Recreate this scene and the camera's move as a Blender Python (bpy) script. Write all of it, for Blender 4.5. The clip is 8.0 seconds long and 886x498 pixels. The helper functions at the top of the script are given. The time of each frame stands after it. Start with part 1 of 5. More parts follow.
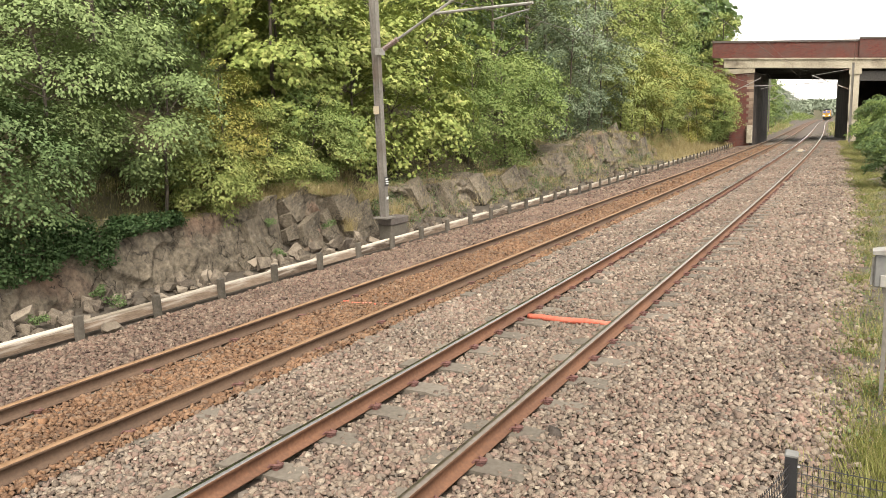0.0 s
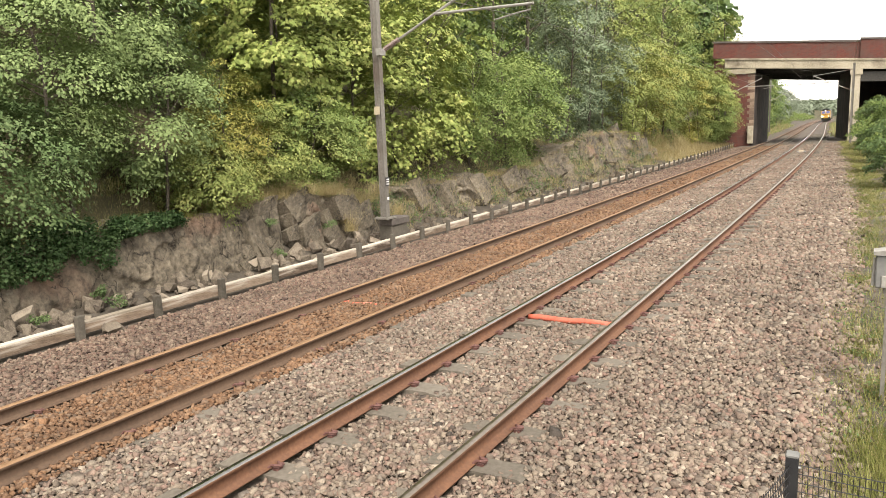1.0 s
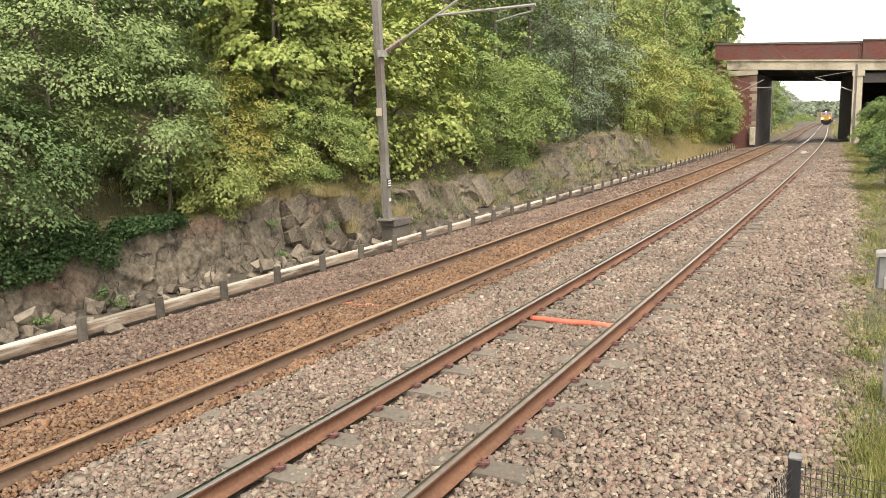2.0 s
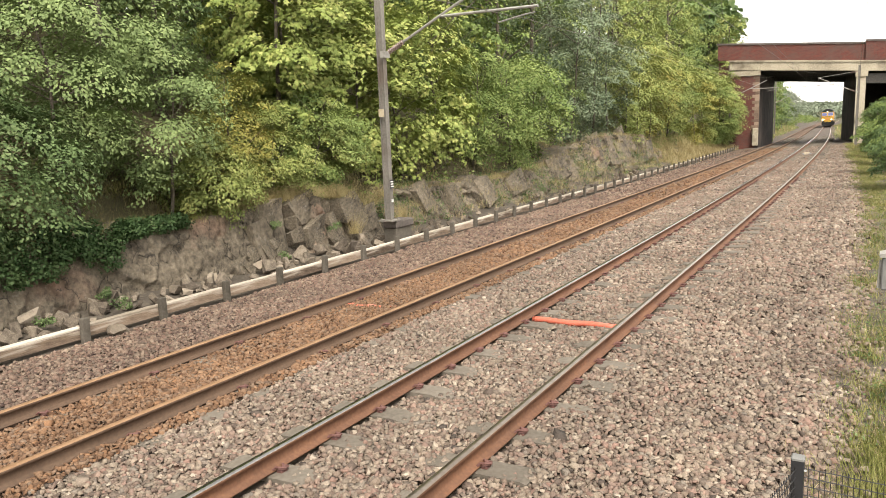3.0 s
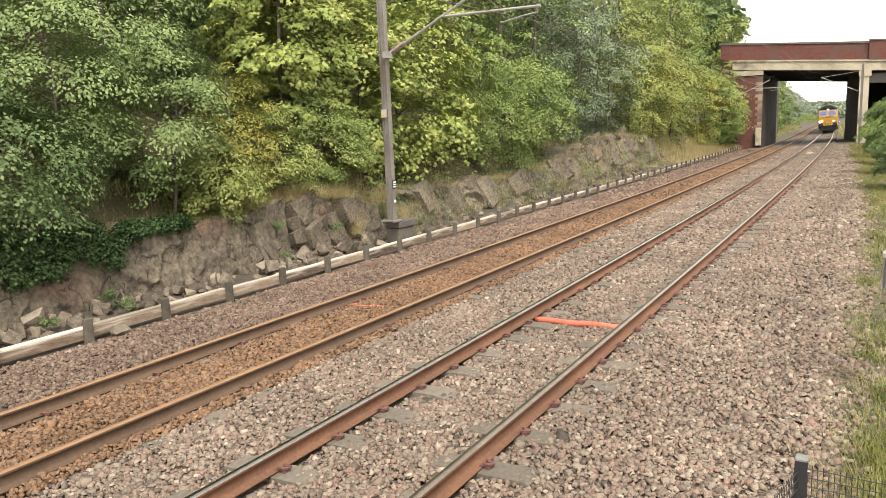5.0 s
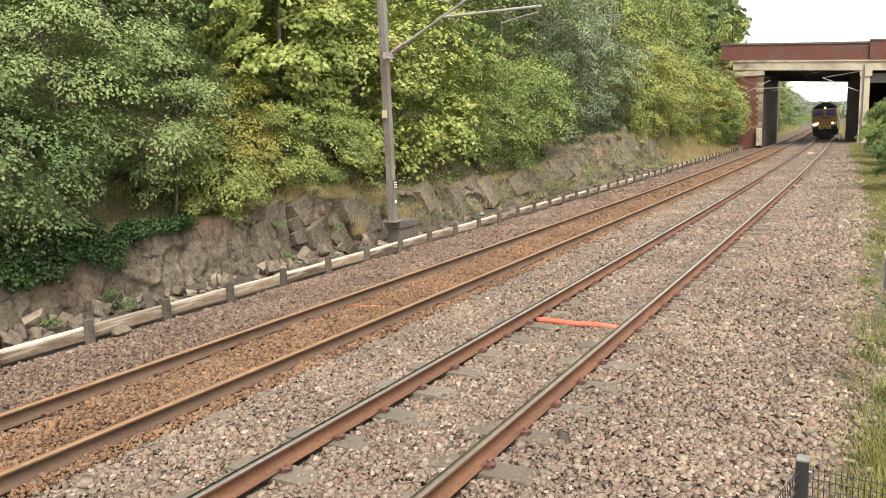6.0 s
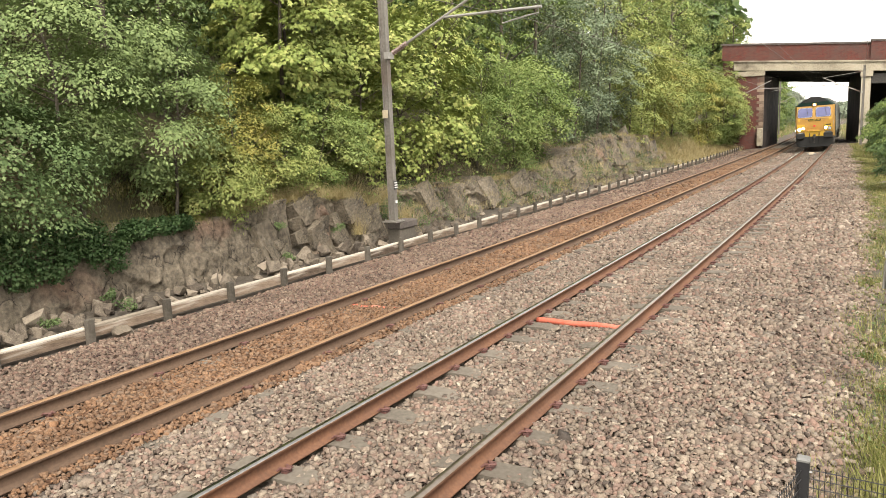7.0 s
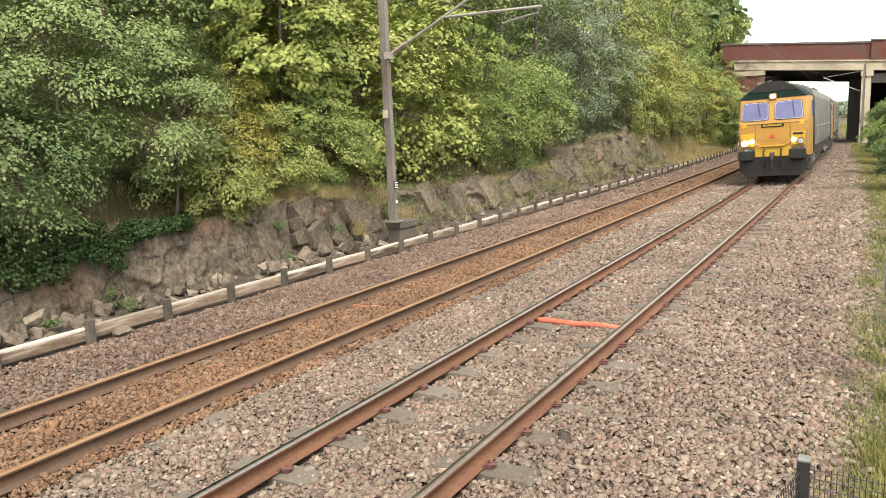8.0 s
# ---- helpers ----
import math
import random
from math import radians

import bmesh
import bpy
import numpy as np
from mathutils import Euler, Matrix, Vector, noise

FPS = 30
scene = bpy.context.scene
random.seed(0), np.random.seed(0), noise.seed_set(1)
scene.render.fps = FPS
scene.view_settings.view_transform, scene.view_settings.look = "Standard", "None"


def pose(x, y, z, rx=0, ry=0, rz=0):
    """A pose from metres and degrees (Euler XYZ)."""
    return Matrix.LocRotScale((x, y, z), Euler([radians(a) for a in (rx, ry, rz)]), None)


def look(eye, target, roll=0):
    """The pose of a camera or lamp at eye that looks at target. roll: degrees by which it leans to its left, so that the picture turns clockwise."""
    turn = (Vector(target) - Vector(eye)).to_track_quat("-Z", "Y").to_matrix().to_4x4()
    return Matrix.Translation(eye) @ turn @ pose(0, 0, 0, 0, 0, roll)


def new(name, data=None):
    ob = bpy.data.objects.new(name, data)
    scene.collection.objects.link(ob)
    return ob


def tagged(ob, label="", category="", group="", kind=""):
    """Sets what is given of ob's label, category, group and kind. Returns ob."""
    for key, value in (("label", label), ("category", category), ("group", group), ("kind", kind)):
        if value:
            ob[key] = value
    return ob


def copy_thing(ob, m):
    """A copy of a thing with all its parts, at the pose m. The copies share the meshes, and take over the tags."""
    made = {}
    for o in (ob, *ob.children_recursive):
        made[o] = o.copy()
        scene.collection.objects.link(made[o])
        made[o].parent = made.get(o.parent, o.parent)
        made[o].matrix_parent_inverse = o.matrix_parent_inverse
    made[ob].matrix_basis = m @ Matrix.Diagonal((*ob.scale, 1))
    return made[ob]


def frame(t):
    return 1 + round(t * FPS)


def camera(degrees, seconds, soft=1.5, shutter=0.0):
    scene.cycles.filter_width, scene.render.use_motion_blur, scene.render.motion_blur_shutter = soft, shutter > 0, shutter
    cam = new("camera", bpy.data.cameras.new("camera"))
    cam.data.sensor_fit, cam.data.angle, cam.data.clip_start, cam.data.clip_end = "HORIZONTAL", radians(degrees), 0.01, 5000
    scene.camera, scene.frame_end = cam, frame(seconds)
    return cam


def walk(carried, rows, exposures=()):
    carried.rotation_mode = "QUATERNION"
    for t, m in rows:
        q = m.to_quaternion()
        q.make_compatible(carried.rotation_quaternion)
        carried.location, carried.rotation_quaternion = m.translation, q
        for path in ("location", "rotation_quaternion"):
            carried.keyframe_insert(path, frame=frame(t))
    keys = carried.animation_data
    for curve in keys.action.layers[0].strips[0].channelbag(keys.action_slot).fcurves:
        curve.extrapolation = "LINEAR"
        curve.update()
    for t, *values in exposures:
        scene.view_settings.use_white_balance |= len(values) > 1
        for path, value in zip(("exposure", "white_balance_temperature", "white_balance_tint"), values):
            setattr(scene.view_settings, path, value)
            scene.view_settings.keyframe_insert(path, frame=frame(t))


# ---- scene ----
# ---- camera ----
cam = camera(63.33, 8.0, soft=0.4, shutter=0.5)
EYE = (3.350, 0.0, 2.492)


def aim(rx, roll, rz):
    return pose(*EYE, rx, 0, rz) @ pose(0, 0, 0, 0, 0, roll)


walk(cam, [
    (0.0, aim(80.303, -2.185, 30.700)), (0.5, aim(80.313, -2.180, 30.722)), (1.0, aim(80.330, -2.170, 30.756)),
    (1.5, aim(80.391, -2.170, 30.813)), (2.2, aim(80.475, -2.195, 30.945)), (3.0, aim(80.530, -2.222, 31.096)),
    (3.5, aim(80.525, -2.235, 31.166)), (4.0, aim(80.536, -2.262, 31.214)), (4.5, aim(80.547, -2.286, 31.268)),
    (5.2, aim(80.570, -2.320, 31.320)), (6.0, aim(80.597, -2.342, 31.365)), (6.5, aim(80.615, -2.340, 31.402)),
    (7.0, aim(80.617, -2.336, 31.413)), (7.5, aim(80.617, -2.338, 31.416)), (8.0, aim(80.612, -2.370, 31.436))],
    [(0.0, 1.56, 7100, 10), (8.0, 1.56, 7100, 10)])

# ---- world, sun ----
world = bpy.data.worlds.new("world")
scene.world = world
world.use_nodes = True
wn, wl = world.node_tree.nodes, world.node_tree.links
sky = wn.new("ShaderNodeTexSky")
sky.sky_type, sky.sun_disc = "NISHITA", False
sky.sun_elevation, sky.sun_rotation = radians(55), radians(140)
sky.air_density, sky.dust_density, sky.ozone_density = 1.0, 0.6, 1.0
pale = wn.new("ShaderNodeHueSaturation")
pale.inputs["Saturation"].default_value = 0.08
wl.new(sky.outputs["Color"], pale.inputs["Color"])
wl.new(pale.outputs["Color"], wn["Background"].inputs["Color"])
wn["Background"].inputs["Strength"].default_value = 0.15
sun = new("sun", bpy.data.lights.new("sun", "SUN"))
sun.data.energy, sun.data.angle, sun.data.color = 1.5, radians(25), (1.0, 0.96, 0.9)
sun.matrix_world = look((0, 0, 60), (-0.37, 0.44, 59.18))


# ---- materials ----
def material(name, dark, light, scale=3.0, fine=40.0, rough=0.85, bump=0.3, metal=0.0, island=0.0, obj=0.0, extra=None, translucent=0.0, spec=0.5, wear=None, wear_at=0.6, stretch=None):
    """Two scales of noise between two colours, optional third colour in patches, tint per island or per object, bump."""
    m = bpy.data.materials.new(name)
    m.use_nodes = True
    n, l = m.node_tree.nodes, m.node_tree.links
    b = n["Principled BSDF"]
    co = n.new("ShaderNodeTexCoord")
    big, small = n.new("ShaderNodeTexNoise"), n.new("ShaderNodeTexNoise")
    big.inputs["Scale"].default_value, small.inputs["Scale"].default_value = scale, fine
    big.inputs["Detail"].default_value, small.inputs["Detail"].default_value = 4, 6
    where = co.outputs["Object"]
    if stretch:
        pull = n.new("ShaderNodeMapping")
        pull.inputs["Scale"].default_value = stretch
        l.new(where, pull.inputs["Vector"])
        where = pull.outputs["Vector"]
    for t in (big, small):
        l.new(where, t.inputs["Vector"])
    add = n.new("ShaderNodeMath")
    add.operation = "MULTIPLY_ADD"
    add.inputs[1].default_value = 0.5
    l.new(small.outputs["Fac"], add.inputs[0])
    half = n.new("ShaderNodeMath")
    half.operation = "MULTIPLY"
    half.inputs[1].default_value = 0.5
    l.new(big.outputs["Fac"], half.inputs[0])
    l.new(half.outputs[0], add.inputs[2])
    fac = add.outputs[0]
    if island or obj:
        src = n.new("ShaderNodeNewGeometry").outputs["Random Per Island"] if island else n.new("ShaderNodeObjectInfo").outputs["Random"]
        k = island or obj
        mix = n.new("ShaderNodeMath")
        mix.operation = "MULTIPLY_ADD"
        mix.inputs[1].default_value = k
        l.new(src, mix.inputs[0])
        sub = n.new("ShaderNodeMath")
        sub.operation = "SUBTRACT"
        sub.inputs[1].default_value = k * 0.5
        l.new(fac, sub.inputs[0])
        l.new(sub.outputs[0], mix.inputs[2])
        fac = mix.outputs[0]
    ramp = n.new("ShaderNodeValToRGB")
    e = ramp.color_ramp.elements
    e[0].position, e[0].color = 0.3, (*dark, 1)
    e[1].position, e[1].color = 0.7, (*light, 1)
    if extra:
        x = e.new(0.5)
        x.color = (*extra, 1)
    l.new(fac, ramp.inputs["Fac"])
    colour = ramp.outputs["Color"]
    if wear:
        w = n.new("ShaderNodeTexNoise")
        w.inputs["Scale"].default_value, w.inputs["Detail"].default_value = scale * 0.7, 8
        shift = n.new("ShaderNodeMapping")
        shift.inputs["Location"].default_value = (7, 3, 5)
        l.new(where, shift.inputs["Vector"])
        l.new(shift.outputs["Vector"], w.inputs["Vector"])
        cut = n.new("ShaderNodeMapRange")
        cut.inputs["From Min"].default_value, cut.inputs["From Max"].default_value = wear_at - 0.05, wear_at + 0.07
        l.new(w.outputs["Fac"], cut.inputs["Value"])
        over = n.new("ShaderNodeMix")
        over.data_type = "RGBA"
        over.inputs["B"].default_value = (*wear, 1)
        l.new(cut.outputs["Result"], over.inputs["Factor"])
        l.new(colour, over.inputs["A"])
        colour = over.outputs["Result"]
    l.new(colour, b.inputs["Base Color"])
    b.inputs["Roughness"].default_value, b.inputs["Metallic"].default_value = rough, metal
    b.inputs["Specular IOR Level"].default_value = spec
    if bump:
        bp = n.new("ShaderNodeBump")
        bp.inputs["Strength"].default_value, bp.inputs["Distance"].default_value = bump, 0.02
        l.new(add.outputs[0], bp.inputs["Height"])
        l.new(bp.outputs["Normal"], b.inputs["Normal"])
    if translucent:
        tr = n.new("ShaderNodeBsdfTranslucent")
        l.new(colour, tr.inputs["Color"])
        ms = n.new("ShaderNodeMixShader")
        ms.inputs["Fac"].default_value = translucent
        l.new(b.outputs["BSDF"], ms.inputs[1])
        l.new(tr.outputs["BSDF"], ms.inputs[2])
        l.new(ms.outputs["Shader"], n["Material Output"].inputs["Surface"])
    return m


def rocky(name):
    """Weathered cut rock: broad stains, streaks down the face, pale lichen and fine cracks."""
    m = material(name, (0.062, 0.051, 0.038), (0.262, 0.217, 0.160), 0.8, 11, 0.92, 1.0, extra=(0.155, 0.128, 0.094), wear=(0.225, 0.145, 0.104), wear_at=0.63)
    n, l = m.node_tree.nodes, m.node_tree.links
    b = n["Principled BSDF"]
    under = b.inputs["Base Color"].links[0].from_socket
    co = n.new("ShaderNodeTexCoord")
    spots = n.new("ShaderNodeTexNoise")
    spots.inputs["Scale"].default_value, spots.inputs["Detail"].default_value, spots.inputs["Roughness"].default_value = 3.2, 12, 0.75
    l.new(co.outputs["Object"], spots.inputs["Vector"])
    cut = n.new("ShaderNodeMapRange")
    cut.inputs["From Min"].default_value, cut.inputs["From Max"].default_value, cut.inputs["To Max"].default_value = 0.60, 0.72, 0.75
    l.new(spots.outputs["Fac"], cut.inputs["Value"])
    pale = n.new("ShaderNodeMix")
    pale.data_type = "RGBA"
    pale.inputs["B"].default_value = (0.36, 0.33, 0.28, 1)
    l.new(cut.outputs["Result"], pale.inputs["Factor"]), l.new(under, pale.inputs["A"])
    l.new(pale.outputs["Result"], b.inputs["Base Color"])
    bed = n.new("ShaderNodeMapping")
    bed.inputs["Rotation"].default_value, bed.inputs["Scale"].default_value = (radians(24), radians(12), 0), (1.6, 1.9, 1.0)
    warp = n.new("ShaderNodeTexNoise")
    warp.inputs["Scale"].default_value, warp.inputs["Detail"].default_value = 3.0, 8
    l.new(co.outputs["Object"], warp.inputs["Vector"])
    bent = n.new("ShaderNodeVectorMath")
    bent.operation = "MULTIPLY_ADD"
    bent.inputs[1].default_value = (0.45, 0.45, 0.45)
    l.new(warp.outputs["Color"], bent.inputs[0]), l.new(co.outputs["Object"], bent.inputs[2])
    l.new(bent.outputs["Vector"], bed.inputs["Vector"])
    joint = n.new("ShaderNodeTexVoronoi")
    joint.feature = "DISTANCE_TO_EDGE"
    joint.inputs["Scale"].default_value = 1.7
    l.new(bed.outputs["Vector"], joint.inputs["Vector"])
    line = n.new("ShaderNodeMapRange")
    line.inputs["From Min"].default_value, line.inputs["From Max"].default_value = 0.0, 0.028
    gate = n.new("ShaderNodeMapRange")
    gate.inputs["From Min"].default_value, gate.inputs["From Max"].default_value, gate.inputs["To Max"].default_value = 0.45, 0.56, 0.08
    part_of = n.new("ShaderNodeTexNoise")
    part_of.inputs["Scale"].default_value, part_of.inputs["Detail"].default_value = 1.6, 5
    l.new(co.outputs["Object"], part_of.inputs["Vector"]), l.new(part_of.outputs["Fac"], gate.inputs["Value"])
    open_up = n.new("ShaderNodeMath")
    open_up.operation = "ADD"
    l.new(joint.outputs["Distance"], open_up.inputs[0]), l.new(gate.outputs["Result"], open_up.inputs[1])
    l.new(open_up.outputs[0], line.inputs["Value"])
    split = n.new("ShaderNodeMix")
    split.data_type = "RGBA"
    split.inputs["A"].default_value = (0.030, 0.025, 0.020, 1)
    l.new(line.outputs["Result"], split.inputs["Factor"]), l.new(pale.outputs["Result"], split.inputs["B"])
    grain = n.new("ShaderNodeTexNoise")
    grain.inputs["Scale"].default_value, grain.inputs["Detail"].default_value, grain.inputs["Roughness"].default_value = 6, 12, 0.8
    l.new(co.outputs["Object"], grain.inputs["Vector"])
    mottle = n.new("ShaderNodeTexNoise")
    mottle.inputs["Scale"].default_value, mottle.inputs["Detail"].default_value, mottle.inputs["Roughness"].default_value = 9, 8, 0.7
    l.new(co.outputs["Object"], mottle.inputs["Vector"])
    deep = n.new("ShaderNodeMapRange")
    deep.inputs["From Min"].default_value, deep.inputs["From Max"].default_value = 0.36, 0.64
    deep.inputs["To Min"].default_value, deep.inputs["To Max"].default_value = 0.60, 1.44
    l.new(mottle.outputs["Fac"], deep.inputs["Value"])
    flecked = n.new("ShaderNodeVectorMath")
    flecked.operation = "MULTIPLY"
    l.new(split.outputs["Result"], flecked.inputs[0]), l.new(deep.outputs["Result"], flecked.inputs[1])
    l.new(flecked.outputs["Vector"], b.inputs["Base Color"])
    crack = n.new("ShaderNodeMath")
    crack.operation = "MULTIPLY_ADD"
    crack.inputs[1].default_value = 0.45
    l.new(line.outputs["Result"], crack.inputs[0]), l.new(grain.outputs["Fac"], crack.inputs[2])
    bp = n.new("ShaderNodeBump")
    bp.inputs["Strength"].default_value, bp.inputs["Distance"].default_value = 0.9, 0.07
    l.new(crack.outputs[0], bp.inputs["Height"])
    l.new(bp.outputs["Normal"], b.inputs["Normal"])
    return m


def glowing(name, colour, strength):
    m = bpy.data.materials.new(name)
    m.use_nodes = True
    b = m.node_tree.nodes["Principled BSDF"]
    b.inputs["Base Color"].default_value = (*colour, 1)
    b.inputs["Emission Color"].default_value, b.inputs["Emission Strength"].default_value = (*colour, 1), strength
    return m


def brickwork(name, c1, c2, mortar):
    m = bpy.data.materials.new(name)
    m.use_nodes = True
    n, l = m.node_tree.nodes, m.node_tree.links
    b = n["Principled BSDF"]
    co = n.new("ShaderNodeTexCoord")
    turn = n.new("ShaderNodeMapping")
    turn.inputs["Rotation"].default_value = (radians(90), 0, 0)
    l.new(co.outputs["Object"], turn.inputs["Vector"])
    br = n.new("ShaderNodeTexBrick")
    br.inputs["Scale"].default_value = 1.0
    br.inputs["Brick Width"].default_value, br.inputs["Row Height"].default_value, br.inputs["Mortar Size"].default_value = 0.225, 0.075, 0.008
    br.inputs["Color1"].default_value, br.inputs["Color2"].default_value, br.inputs["Mortar"].default_value = (*c1, 1), (*c2, 1), (*mortar, 1)
    l.new(turn.outputs["Vector"], br.inputs["Vector"])
    ns = n.new("ShaderNodeTexNoise")
    ns.inputs["Scale"].default_value, ns.inputs["Detail"].default_value = 0.9, 8
    l.new(co.outputs["Object"], ns.inputs["Vector"])
    cut = n.new("ShaderNodeMapRange")
    cut.inputs["From Min"].default_value, cut.inputs["From Max"].default_value = 0.4, 0.75
    cut.inputs["To Max"].default_value = 0.7
    l.new(ns.outputs["Fac"], cut.inputs["Value"])
    mx = n.new("ShaderNodeMix")
    mx.data_type = "RGBA"
    mx.inputs["B"].default_value = (0.1, 0.07, 0.06, 1)
    l.new(cut.outputs["Result"], mx.inputs["Factor"])
    l.new(br.outputs["Color"], mx.inputs["A"])
    l.new(mx.outputs["Result"], b.inputs["Base Color"])
    b.inputs["Roughness"].default_value = 0.9
    bp = n.new("ShaderNodeBump")
    bp.inputs["Strength"].default_value, bp.inputs["Distance"].default_value = 0.5, 0.01
    l.new(br.outputs["Fac"], bp.inputs["Height"])
    bp.invert = True
    l.new(bp.outputs["Normal"], b.inputs["Normal"])
    return m


def crushed(name, colours, rough=0.9):
    """Broken stone: each piece takes a colour of its own from a row of tones, with grain on it."""
    m = bpy.data.materials.new(name)
    m.use_nodes = True
    n, l = m.node_tree.nodes, m.node_tree.links
    b = n["Principled BSDF"]
    own = n.new("ShaderNodeNewGeometry").outputs["Random Per Island"]
    ramp = n.new("ShaderNodeValToRGB")
    e = ramp.color_ramp.elements
    while len(e) < len(colours):
        e.new(0.5)
    for k, c in enumerate(colours):
        e[k].position, e[k].color = k / (len(colours) - 1), (*c, 1)
    l.new(own, ramp.inputs["Fac"])
    co = n.new("ShaderNodeTexCoord")
    broad, grain = n.new("ShaderNodeTexNoise"), n.new("ShaderNodeTexNoise")
    broad.inputs["Scale"].default_value, broad.inputs["Detail"].default_value = 0.6, 3
    grain.inputs["Scale"].default_value, grain.inputs["Detail"].default_value = 70, 5
    l.new(co.outputs["Object"], broad.inputs["Vector"]), l.new(co.outputs["Object"], grain.inputs["Vector"])
    both = n.new("ShaderNodeMath")
    both.operation = "ADD"
    l.new(broad.outputs["Fac"], both.inputs[0]), l.new(grain.outputs["Fac"], both.inputs[1])
    tone = n.new("ShaderNodeMapRange")
    tone.inputs["From Min"].default_value, tone.inputs["From Max"].default_value = 0.6, 1.4
    tone.inputs["To Min"].default_value, tone.inputs["To Max"].default_value = 0.62, 1.40
    l.new(both.outputs[0], tone.inputs["Value"])
    mul = n.new("ShaderNodeVectorMath")
    mul.operation = "MULTIPLY"
    l.new(ramp.outputs["Color"], mul.inputs[0]), l.new(tone.outputs["Result"], mul.inputs[1])
    l.new(mul.outputs["Vector"], b.inputs["Base Color"])
    b.inputs["Roughness"].default_value, b.inputs["Specular IOR Level"].default_value = rough, 0.3
    bp = n.new("ShaderNodeBump")
    bp.inputs["Strength"].default_value, bp.inputs["Distance"].default_value = 0.4, 0.01
    l.new(grain.outputs["Fac"], bp.inputs["Height"]), l.new(bp.outputs["Normal"], b.inputs["Normal"])
    return m


